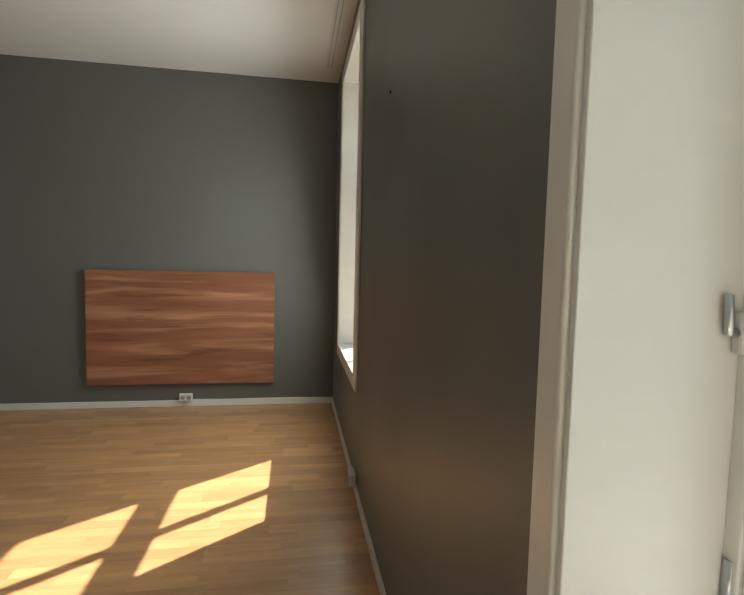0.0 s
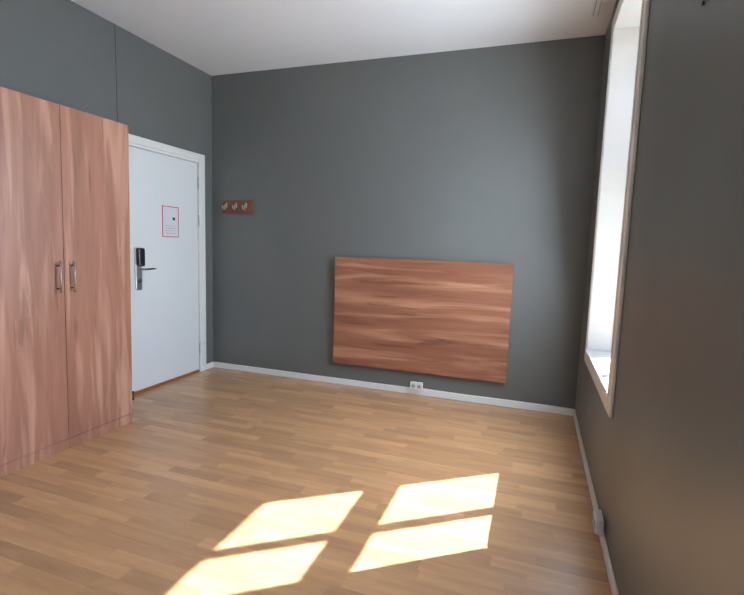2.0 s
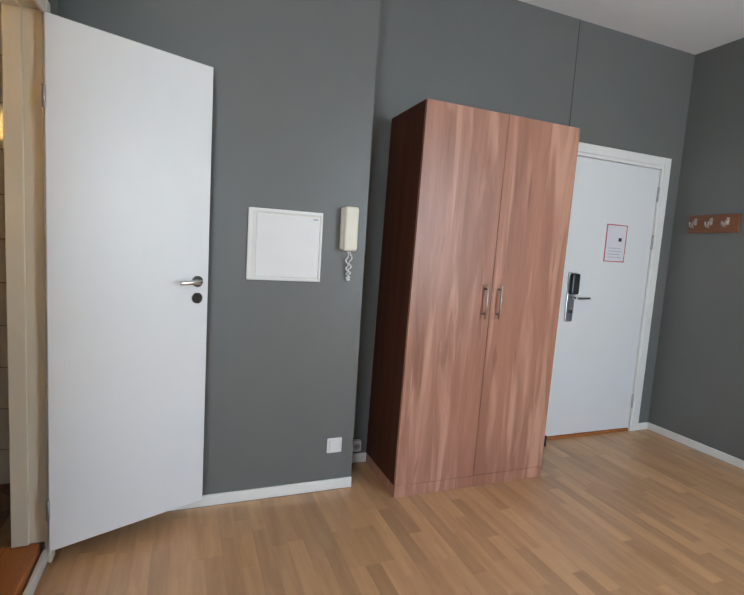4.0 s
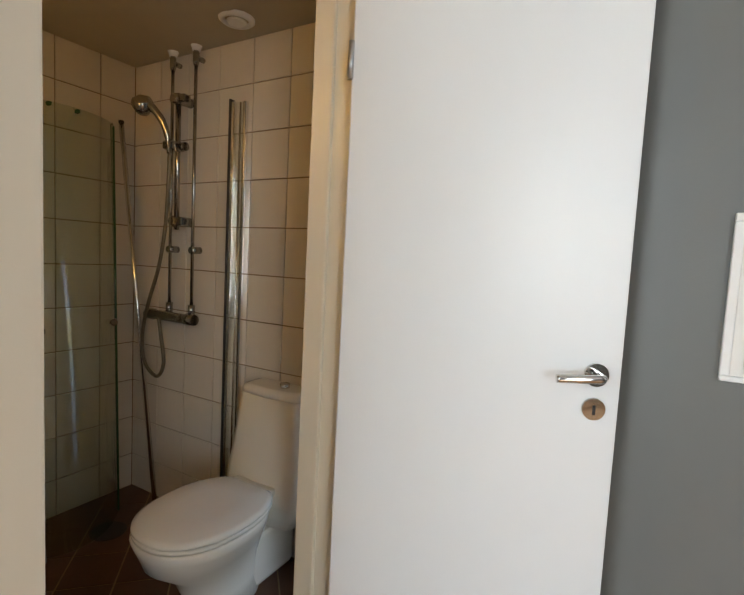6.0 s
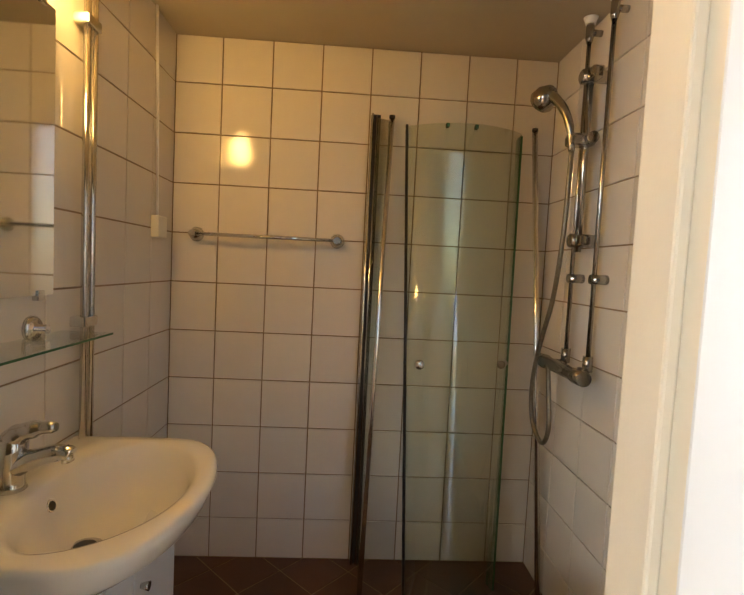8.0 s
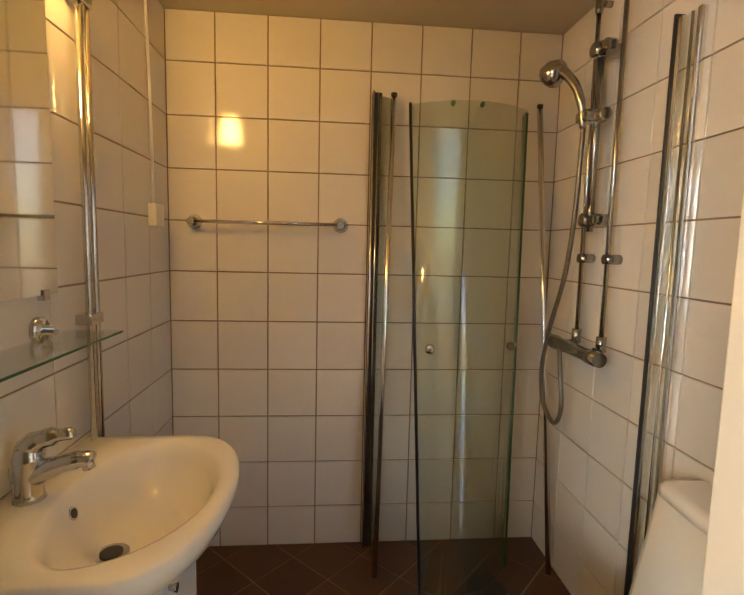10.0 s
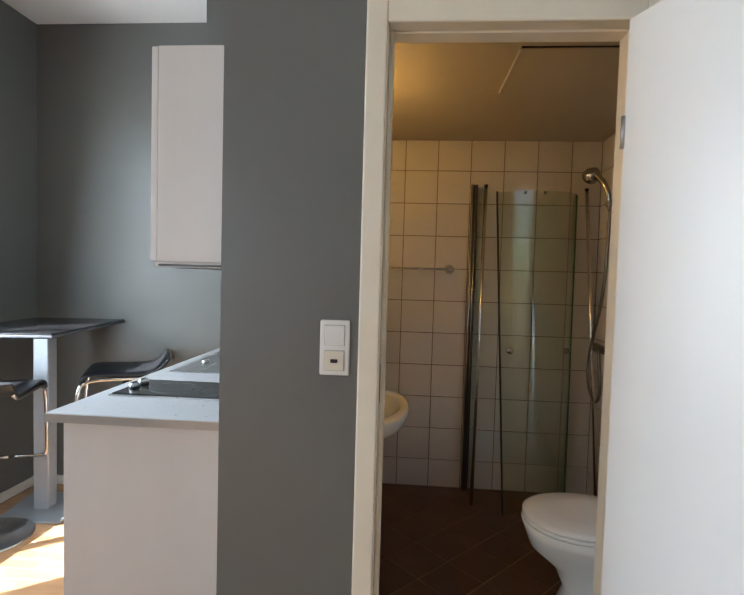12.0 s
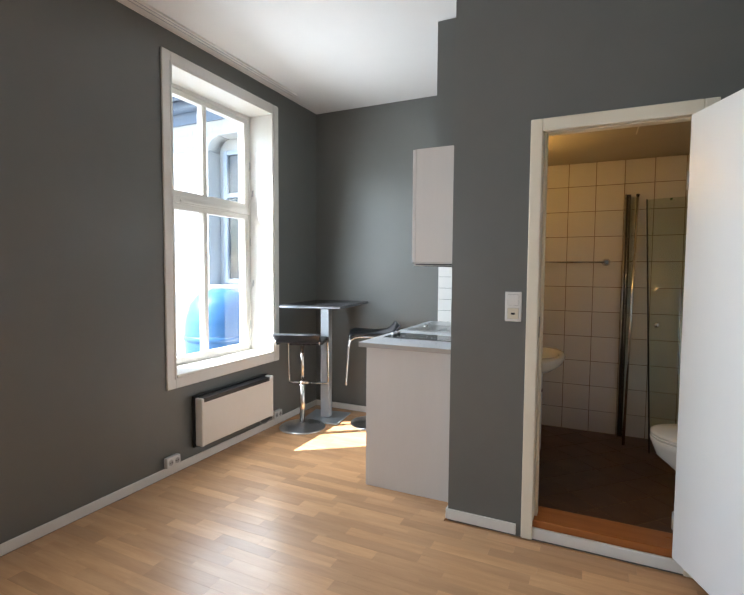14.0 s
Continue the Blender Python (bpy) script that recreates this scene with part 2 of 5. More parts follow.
# ---- mesh helpers ----
def box(bm, x0, x1, y0, y1, z0, z1, bevel=0.0, seg=2):
    r = bmesh.ops.create_cube(bm, size=1.0)
    bmesh.ops.scale(bm, vec=(abs(x1 - x0), abs(y1 - y0), abs(z1 - z0)), verts=r["verts"])
    bmesh.ops.translate(bm, vec=((x0 + x1) / 2, (y0 + y1) / 2, (z0 + z1) / 2), verts=r["verts"])
    if bevel:
        edges = list({e for v in r["verts"] for e in v.link_edges})
        bmesh.ops.bevel(bm, geom=edges, offset=bevel, segments=seg, affect="EDGES", profile=0.5)
    return bm


def boxed(*a, **k):
    return box(bmesh.new(), *a, **k)


def tube(bm, points, r, seg=12, caps=True):
    """A round tube along points; r may be one radius or one for each point."""
    pts = [Vector(p) for p in points]
    rs = r if isinstance(r, (list, tuple)) else [r] * len(pts)
    rings, side = [], None
    for i, p in enumerate(pts):
        d = (pts[min(i + 1, len(pts) - 1)] - pts[max(i - 1, 0)]).normalized()
        if side is None:
            side = d.cross(Vector((0, 0, 1)) if abs(d.z) < 0.9 else Vector((1, 0, 0))).normalized()
        side = (side - d * side.dot(d)).normalized()
        up = d.cross(side)
        rings.append([bm.verts.new(p + rs[i] * (math.cos(a) * side + math.sin(a) * up))
                      for a in (2 * math.pi * k / seg for k in range(seg))])
    for a, b in zip(rings, rings[1:]):
        for k in range(seg):
            bm.faces.new((a[k], a[(k + 1) % seg], b[(k + 1) % seg], b[k])).smooth = True
    if caps:
        bm.faces.new(rings[0][::-1])
        bm.faces.new(rings[-1])
    return bm


def tubed(points, r, seg=12):
    return tube(bmesh.new(), points, r, seg)


def smooth_path(points, n=6):
    """Catmull-Rom points through the given ones."""
    p = [Vector(q) for q in points]
    p = [2 * p[0] - p[1], *p, 2 * p[-1] - p[-2]]
    out = []
    for a, b, c, d in zip(p, p[1:], p[2:], p[3:]):
        for k in range(n):
            t = k / n
            out.append(0.5 * (2 * b + (c - a) * t + (2 * a - 5 * b + 4 * c - d) * t * t + (3 * b - a - 3 * c + d) * t ** 3))
    return [*out, p[-2]]


def rings_mesh(bm, rings, close_first=True, close_last=True):
    """Skin closed rings of equal length."""
    vs = [[bm.verts.new(p) for p in ring] for ring in rings]
    n = len(vs[0])
    for a, b in zip(vs, vs[1:]):
        for k in range(n):
            bm.faces.new((a[k], a[(k + 1) % n], b[(k + 1) % n], b[k])).smooth = True
    if close_first:
        bm.faces.new(vs[0][::-1])
    if close_last:
        bm.faces.new(vs[-1])
    return bm


def finish(name, bm, material):
    bmesh.ops.recalc_face_normals(bm, faces=bm.faces)
    me = bpy.data.meshes.new(name)
    bm.to_mesh(me)
    bm.free()
    me.materials.append(material)
    return me


def part(name, bm, material, parent, label=""):
    ob = new(name, finish(name, bm, material))
    ob.parent = parent
    return tagged(ob, label)


def thing(name, label, category, at=(0, 0, 0), turn=0.0, group="", kind=""):
    ob = new(name)
    ob.matrix_basis = pose(*at, 0, 0, turn)
    return tagged(ob, label, category, group, kind)


def structure(name, bm, material, label, category):
    return tagged(new(name, finish(name, bm, material)), label, category, kind="structure")


def slab(bm, us, vs, holes, place):
    """Quads of a wall with holes: us, vs are break lines, holes are (u0, u1, v0, v1); place(u, v, side) gives a point, side 0 or 1."""
    def solid(i, j):
        if not (0 <= i < len(us) - 1 and 0 <= j < len(vs) - 1):
            return False
        u, v = (us[i] + us[i + 1]) / 2, (vs[j] + vs[j + 1]) / 2
        return not any(a < u < b and c < v < d for a, b, c, d in holes)

    cache = {}

    def vert(i, j, s):
        if (i, j, s) not in cache:
            cache[i, j, s] = bm.verts.new(place(us[i], vs[j], s))
        return cache[i, j, s]

    for i in range(len(us) - 1):
        for j in range(len(vs) - 1):
            if not solid(i, j):
                continue
            for s in (0, 1):
                bm.faces.new([vert(a, b, s) for a, b in ((i, j), (i + 1, j), (i + 1, j + 1), (i, j + 1))])
            for di, dj, e in ((-1, 0, ((i, j), (i, j + 1))), (1, 0, ((i + 1, j), (i + 1, j + 1))),
                              (0, -1, ((i, j), (i + 1, j))), (0, 1, ((i, j + 1), (i + 1, j + 1)))):
                if not solid(i + di, j + dj):
                    (a, b), (c, d) = e
                    bm.faces.new((vert(a, b, 0), vert(c, d, 0), vert(c, d, 1), vert(a, b, 1)))
    return bm


# ---- structure of the room ----
T = 0.36
bm = slab(bmesh.new(), [BB - 0.15, W1[0], W1[1], W2[0], W2[1], L + 0.15], [-0.15, WZ[0], WZ[1], H + 0.15],
          [(*W1, *WZ), (*W2, *WZ)], lambda u, v, s: (T * s, u, v))
structure("wall_east", bm, GREY, "grey painted plaster wall with two deep window openings", "wall")
structure("wall_south", boxed(XK - 0.09, 0, -0.12, 0, -0.15, H + 0.15), GREY, "grey painted plaster end wall behind the bar table", "wall")
structure("wall_north", boxed(XW - 0.15, 0, L, L + 0.15, -0.15, H + 0.15), GREY, "grey painted plaster wall behind the wooden panel", "wall")
bm = slab(bmesh.new(), [YF - 0.15, ED[0], ED[1], L], [-0.15, 0, EDZ, H + 0.15], [(*ED, 0, EDZ)], lambda u, v, s: (XW - 0.15 * s, u, v))
structure("wall_west", bm, GREY, "grey painted plaster wall round the entrance door", "wall")
structure("wall_fuse_box", boxed(XF - 0.12, XF, YD - 0.1, YF, -0.15, H + 0.15), GREY, "grey painted wall carrying the fuse box", "wall")
structure("wall_recess", boxed(XW, XF - 0.12, YF - 0.12, YF - 0.002, -0.15, H + 0.15), GREY, "grey painted return beside the wardrobe", "wall")
bm = slab(bmesh.new(), [XF, DO[1], DO[0], XK], [-0.15, 0, DOZ, H + 0.15], [(DO[1], DO[0], 0, DOZ)], lambda u, v, s: (u, YD - 0.10 * s, v))
structure("wall_bath_front", bm, GREY, "grey painted wall round the bathroom door", "wall")
structure("wall_kitchen", boxed(BL + 0.007, XK - 0.003, BB - 0.12, YD - 0.1, -0.15, H + 0.15), GREY, "grey painted wall behind the kitchen units", "wall")
structure("kitchen_bulkhead", boxed(XK, -1.615, 0.0, 1.18, 2.088, H), GREY, "grey painted boxing above the wall cabinet", "wall")
structure("ceiling", boxed(XW - 0.15, T, BB - 0.15, L + 0.15, H, H + 0.12), CEIL, "plain white painted ceiling of the main room", "ceiling")
floor = structure("floor", boxed(XW, 0, 0.0, L, -0.15, -0.011), PARQ, "oak strip parquet floor with a satin varnish", "floor")

# bathroom shell
structure("wall_bath_back", boxed(BR - 0.12, BL + 0.007, BB - 0.12, BB - 0.007, -0.15, H), GROUT, "tiled bathroom wall behind the shower", "wall")
structure("wall_bath_shower", boxed(BR - 0.12, BR - 0.007, BB - 0.007, YD - 0.1, -0.15, H), GROUT, "tiled bathroom wall with the shower set", "wall")
structure("wall_bath_basin", boxed(BL + 0.003, BL + 0.0065, BB - 0.007, YD - 0.104, BF - 0.01, BH), GROUT, "tiled bathroom wall with basin and mirror", "wall")
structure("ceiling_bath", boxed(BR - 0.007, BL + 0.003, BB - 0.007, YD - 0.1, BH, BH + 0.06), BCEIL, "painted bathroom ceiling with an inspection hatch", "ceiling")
bath_floor = structure("floor_bath", boxed(BR - 0.007, BL + 0.003, BB - 0.007, YD - 0.1, -0.15, BF - 0.0025), FGROUT,
                       "brown ceramic bathroom floor laid on the diagonal", "floor")
bm = boxed(DO[1] + 0.001, DO[0] - 0.001, YD - 0.185, YD - 0.012, 0.0, BF + 0.006, 0.006)
structure("threshold", bm, THRES, "worn reddish varnished wooden bathroom threshold", "threshold")

# skirting boards
SK = 0.058


def skirting(x0, x1, y0, y1):
    structure("baseboard", boxed(x0, x1, y0, y1, 0, SK, 0.004), WHITE, "low white painted skirting board", "baseboard")


skirting(XW, -0.012, L - 0.012, L)
skirting(-0.012, 0, 0, L)
skirting(XK + 0.6, -0.012, 0, 0.012)
skirting(XF, XF + 0.012, YD + 0.012, YF)
skirting(XW, XW + 0.012, YF, 3.14)
skirting(XW, XW + 0.012, ED[1] + 0.065, L - 0.012)
skirting(DO[0] + 0.07, XK + 0.012, YD, YD + 0.012)
skirting(XK, XK + 0.012, 1.43, YD)
skirting(DO[1], DO[0], YD - 0.006, YD + 0.01)
skirting(XF + 0.012, DO[1] - 0.07, YD, YD + 0.012)


# ---- windows ----
def sash(parent, y0, y1, z0, z1, x):
    """A casement with a middle upright and two panes."""
    s, d = 0.043, 0.028
    m = (y0 + y1) / 2
    fr = part("sash_frame", boxed(x - d, x + d, y0, y0 + s, z0, z1, 0.004), WHITE, parent)
    part("stile", boxed(x - d, x + d, y1 - s, y1, z0, z1, 0.004), WHITE, fr)
    part("rail", boxed(x - d, x + d, y0 + s, y1 - s, z0, z0 + s, 0.004), WHITE, fr)
    part("rail", boxed(x - d, x + d, y0 + s, y1 - s, z1 - s, z1, 0.004), WHITE, fr)
    part("mullion", boxed(x - d, x + d, m - 0.021, m + 0.021, z0 + s, z1 - s, 0.004), WHITE, fr)
    for a, b in ((y0 + s, m - 0.021), (m + 0.021, y1 - s)):
        pane = part("pane", boxed(x - 0.003, x + 0.003, a - 0.003, b + 0.003, z0 + s - 0.003, z1 - s + 0.003), PANE, fr, "clear window pane")
        pane.visible_shadow = False


def window(name, span):
    y0, y1 = span
    z0, z1 = WZ
    w = thing(name, "tall white painted wooden window with four panes in a deep reveal", "window", kind="structure")
    c, o = 0.07, 0.016
    for a, b in ((y0 - c, y0), (y1, y1 + c)):
        part("casing", boxed(-o, -0.0005, a, b, z0 - c, z1 + c, 0.004), WHITE, w)
    part("casing", boxed(-o, -0.0005, y0, y1, z1, z1 + c, 0.004), WHITE, w)
    for yy in (y0 - 0.006, y1 + 0.006):
        part("bead", tubed([(-o, yy, z0 - 0.006), (-o, yy, z1 + 0.006)], 0.006, 8), WHITE, w)
    part("casing", boxed(-o, -0.0005, y0, y1, z0 - c, z0 - 0.0005, 0.004), WHITE, w)
    for a, b in ((y0, y0 + 0.012), (y1 - 0.012, y1)):
        part("reveal", boxed(-o + 0.003, 0.228, a + 0.0004, b - 0.0004, z0, z1, 0.002), WHITE, w)
    part("reveal", boxed(-o + 0.003, 0.228, y0 + 0.012, y1 - 0.012, z1 - 0.012, z1 - 0.0004, 0.002), WHITE, w)
    part("window_sill", boxed(-o - 0.004, 0.228, y0 + 0.012, y1 - 0.012, z0 + 0.0004, z0 + 0.022, 0.005), WHITE, w)
    x = 0.263
    fw = 0.035
    for a, b in ((y0, y0 + fw), (y1 - fw, y1)):
        part("window_frame", boxed(0.228, 0.345, a + 0.0004, b - 0.0004, z0, z1, 0.003), WHITE, w)
    part("window_frame", boxed(0.228, 0.345, y0 + fw, y1 - fw, z1 - fw, z1, 0.003), WHITE, w)
    part("window_frame", boxed(0.228, 0.345, y0 + fw, y1 - fw, z0, z0 + fw, 0.003), WHITE, w)
    zt = 1.885
    part("transom", boxed(0.228, 0.345, y0 + fw, y1 - fw, zt - 0.026, zt + 0.026, 0.003), WHITE, w)
    part("ventilator", boxed(0.216, 0.230, y0 + 0.28, y1 - 0.28, zt - 0.012, zt + 0.008, 0.003), WHITE, w)
    sash(w, y0 + fw, y1 - fw, zt + 0.026, z1 - fw, x)
    sash(w, y0 + fw, y1 - fw, z0 + fw, zt - 0.026, x)
    for yy in (y0 + 0.02, y1 - 0.02):
        for zz in (0.89, 1.62, 2.28):
            part("hinge", tubed([(0.230, yy, zz - 0.035), (0.230, yy, zz + 0.035)], 0.007), STEEL, w)
        for zz in (1.235, 2.02):
            h = part("latch", boxed(0.212, 0.235, yy - 0.008, yy + 0.008, zz - 0.028, zz + 0.028, 0.004), WHITE, w)
            part("lever", tubed([(0.212, yy, zz), (0.200, yy, zz), (0.196, yy, zz + 0.05)], 0.006, 8), STEEL, h)
    return w


window("window_1", W1)
window("window_2", W2)


# ---- doors ----
def casing_part(parent, x0, x1, z0, z1, y0, y1, material):
    part("casing", boxed(x0, x1, y0, y1, z0, z1, 0.005), material, parent)


d = thing("door_1", "white flush bathroom door standing open against the wall", "door", kind="structure")
cw = 0.065
casing_part(d, DO[0] - 0.012, DO[0] + 0.044, 0, DOZ + 0.040, YD + 0.0125, YD + 0.026, CREAM)
casing_part(d, DO[1] - 0.044, DO[1] + 0.012, 0, DOZ + 0.040, YD + 0.0125, YD + 0.026, CREAM)
casing_part(d, DO[1] + 0.012, DO[0] - 0.012, DOZ - 0.022, DOZ + 0.040, YD + 0.0125, YD + 0.026, CREAM)
for a, b, z0, z1 in ((DO[0], DO[0] + 0.04, 0, DOZ + 0.037), (DO[1] - 0.04, DO[1], 0, DOZ + 0.037), (DO[1], DO[0], DOZ, DOZ + 0.037)):
    part("packing", boxed(a, b, YD + 0.0005, YD + 0.0125, z0, z1), CREAM, d)
for a, b in ((DO[0] - 0.015, DO[0] - 0.0005), (DO[1] + 0.0005, DO[1] + 0.015)):
    part("jamb", boxed(a, b, YD - 0.102, YD + 0.012, BF + 0.012, DOZ, 0.002), CREAM, d)
for a, b in ((DO[0] - 0.028, DO[0] - 0.015), (DO[1] + 0.015, DO[1] + 0.028)):
    part("stop", boxed(a, b, YD - 0.102, YD - 0.045, BF + 0.012, DOZ - 0.009, 0.003), CREAM, d)
part("jamb", boxed(DO[1] + 0.015, DO[0] - 0.015, YD - 0.102, YD + 0.012, DOZ - 0.009, DOZ - 0.0005, 0.002), CREAM, d)
part("stop", boxed(DO[1] + 0.028, DO[0] - 0.028, YD - 0.102, YD - 0.045, DOZ - 0.017, DOZ - 0.009, 0.003), CREAM, d)
part("strike_plate", boxed(DO[0] - 0.0165, DO[0] - 0.0145, YD - 0.035, YD - 0.012, 1.045, 1.15), BRONZE, d, "dark metal strike plate")
hinge_at = Vector((-2.895, YD + 0.03, 0))
leaf = part("leaf", boxed(0, 0.615, 0.0, 0.038, 0.078, 2.06, 0.003), DOORW, d, "white painted flush door leaf")
leaf.matrix_basis = pose(*hinge_at, 0, 0, 90 + 23.5)
for zz in (0.25, 1.78):
    part("hinge", tubed([(-0.003, 0.002, zz - 0.04), (-0.003, 0.002, zz + 0.04)], 0.007), STEEL, leaf)
for side, y in ((-1, 0.0), (1, 0.038)):
    zc = 1.127
    part("handle_rose", tubed([(0.562, y, zc), (0.562, y + side * 0.009, zc)], 0.025, 24), CHROME, leaf, "round chrome rose")
    part("door_handle", tubed(smooth_path([(0.562, y + side * 0.008, zc), (0.562, y + side * 0.042, zc), (0.545, y + side * 0.05, zc),
                                           (0.50, y + side * 0.05, zc - 0.002), (0.468, y + side * 0.048, zc - 0.004)], 4), 0.0095, 12),
         CHROME, leaf, "chrome lever handle")
    part("key_rose", tubed([(0.562, y, zc - 0.075), (0.562, y + side * 0.008, zc - 0.075)], 0.024, 24), CHROME, leaf, "round chrome key rose")
    part("keyhole", boxed(0.559, 0.565, y + side * 0.0078, y + side * 0.0092, zc - 0.087, zc - 0.066), BLACK, leaf)

d = thing("door_2", "white flush entrance door, closed, with a card lock", "door", kind="structure")
for a, b in ((ED[0] - cw, ED[0]), (ED[1], ED[1] + cw)):
    part("casing", boxed(XW + 0.0005, XW + 0.016, a, b, 0, EDZ + cw, 0.005), WHITE, d)
part("casing", boxed(XW + 0.0005, XW + 0.016, ED[0], ED[1], EDZ, EDZ + cw, 0.005), WHITE, d)
for a, b in ((ED[0] + 0.0005, ED[0] + 0.022), (ED[1] - 0.022, ED[1] - 0.0005)):
    part("jamb", boxed(XW - 0.149, XW + 0.012, a, b, 0, EDZ, 0.002), WHITE, d)
part("jamb", boxed(XW - 0.149, XW + 0.012, ED[0] + 0.022, ED[1] - 0.022, EDZ - 0.022, EDZ - 0.0005, 0.002), WHITE, d)
part("threshold", boxed(XW - 0.149, XW + 0.002, ED[0] + 0.022, ED[1] - 0.022, 0.0005, 0.022, 0.004), THRES, d, "varnished brown threshold")
leaf = part("leaf", boxed(XW - 0.045, XW - 0.002, ED[0] + 0.024, ED[1] - 0.025, 0.026, EDZ - 0.025, 0.003), DOORW, d, "white painted flush door leaf")
for zz in (0.25, 1.5, 1.86):
    part("hinge", tubed([(XW + 0.006, ED[1] - 0.023, zz - 0.055), (XW + 0.006, ED[1] - 0.023, zz + 0.055)], 0.008), STEEL, leaf)
yl = 4.635
part("lock_plate", boxed(XW - 0.002, XW + 0.012, yl - 0.035, yl + 0.035, 0.885, 1.24, 0.005), STEEL, leaf, "brushed steel lock plate")
part("card_reader", boxed(XW + 0.012, XW + 0.05, yl - 0.034, yl + 0.036, 1.085, 1.235, 0.012), BLACK, leaf, "black card reader")
part("door_handle", tubed(smooth_path([(XW + 0.01, yl, 1.06), (XW + 0.055, yl, 1.06), (XW + 0.06, yl + 0.03, 1.06), (XW + 0.058, yl + 0.13, 1.062)], 4), 0.009),
     CHROME, leaf, "chrome lever handle")
part("thumb_turn", tubed([(XW + 0.011, yl, 0.96), (XW + 0.022, yl, 0.96)], 0.018, 18), CHROME, leaf)
part("keyhole", boxed(XW + 0.0215, XW + 0.0235, yl - 0.004, yl + 0.004, 0.95, 0.97), BLACK, leaf)
notice = thing("notice", "printed safety notice in a red frame on the entrance door", "notice")
py, pz = 5.015, 1.47
part("paper", boxed(XW - 0.002, XW + 0.001, py - 0.095, py + 0.095, pz - 0.135, pz + 0.135), PAPER, notice)
for a, b, c, e in ((-0.1, 0.1, 0.13, 0.137), (-0.1, 0.1, -0.137, -0.13), (-0.1, -0.094, -0.13, 0.13), (0.094, 0.1, -0.13, 0.13)):
    part("border", boxed(XW - 0.001, XW + 0.003, py + a, py + b, pz + c, pz + e), REDINK, notice, "thin red border")
part("print", boxed(XW + 0.001, XW + 0.002, py + 0.025, py + 0.055, pz + 0.015, pz + 0.04), BLACK, notice)
for k in range(4):
    part("print", boxed(XW + 0.001, XW + 0.002, py - 0.07, py + 0.07 - 0.02 * (k % 2), pz - 0.105 + 0.022 * k, pz - 0.1 + 0.022 * k), GREYINK, notice)

# door stop beside the entrance door
cord_white = thing("cable", "short white cable curling from the socket in the recess", "cable")
part("wire", tubed(smooth_path([(XW + 0.045, 3.012, 0.125), (XW + 0.075, 2.992, 0.165), (XW + 0.10, 2.972, 0.12), (XW + 0.085, 2.966, 0.05), (XW + 0.05, 2.972, 0.012), (XW + 0.02, 3.0, 0.0625)], 5), 0.0035, 8), PLAST, cord_white)

stop = thing("door_stop", "small black rubber door stop on the floor", "door stop", (XW + 0.07, 4.47, 0))
part("wedge", tubed([(0, 0, 0), (0, 0, 0.035), (0.0, 0.012, 0.07)], [0.02, 0.018, 0.012]), BLACK, stop)


# ---- main room ----
panel = thing("wooden_panel", "wall-mounted headboard panel of reddish walnut laminate", "headboard")
part("board", boxed(-2.108, -0.543, L - 0.052, L - 0.030, 0.215, 1.205, 0.002), LAMH, panel)
for xx in (-1.75, -0.9):
    part("batten", boxed(xx - 0.04, xx + 0.04, L - 0.030, L, 0.3, 1.12), LAM_SHADE, panel)

WX0, WX1, WY0, WY1, WH = XW + 0.02, -3.036, 3.126, 4.106, 2.072
wardrobe = thing("wardrobe", "tall two-door wardrobe in reddish walnut laminate", "wardrobe")
part("plinth", boxed(WX0, WX1 - 0.004, WY0 + 0.002, WY1 - 0.002, 0, 0.065, 0.002), LAMV, wardrobe)
part("side_panel", boxed(WX0, WX1 - 0.02, WY0, WY0 + 0.019, 0.0655, WH, 0.0015), LAM_SHADE, wardrobe, "laminate side panel with its shade in the colour")
part("side_panel", boxed(WX0, WX1 - 0.02, WY1 - 0.019, WY1, 0.0655, WH, 0.0015), LAM_SHADE, wardrobe)
part("top_panel", boxed(WX0, WX1 - 0.02, WY0 + 0.019, WY1 - 0.019, WH - 0.019, WH, 0.0015), LAM_SHADE, wardrobe)
part("back_panel", boxed(WX0, WX0 + 0.006, WY0 + 0.019, WY1 - 0.019, 0.0655, WH - 0.019), LAM_SHADE, wardrobe)
ym = (WY0 + WY1) / 2
for a, b, hy in ((WY0 + 0.001, ym - 0.0015, ym - 0.045), (ym + 0.0015, WY1 - 0.001, ym + 0.045)):
    dr = part("door", boxed(WX1 - 0.019, WX1, a, b, 0.07, WH - 0.001, 0.0015), LAMV, wardrobe)
    hn = part("handle", tubed([(WX1 + 0.028, hy, 0.978), (WX1 + 0.028, hy, 1.168)], 0.006, 12), PALEMET, dr, "slim pale metal bar handle")
    for zz in (1.005, 1.141):
        part("handle_post", tubed([(WX1, hy, zz), (WX1 + 0.028, hy, zz)], 0.005, 10), BRONZE, hn)
for ob in wardrobe.children_recursive:   # the carcass stands slightly racked
    for v in ob.data.vertices:
        v.co.y += 0.0135 * v.co.z

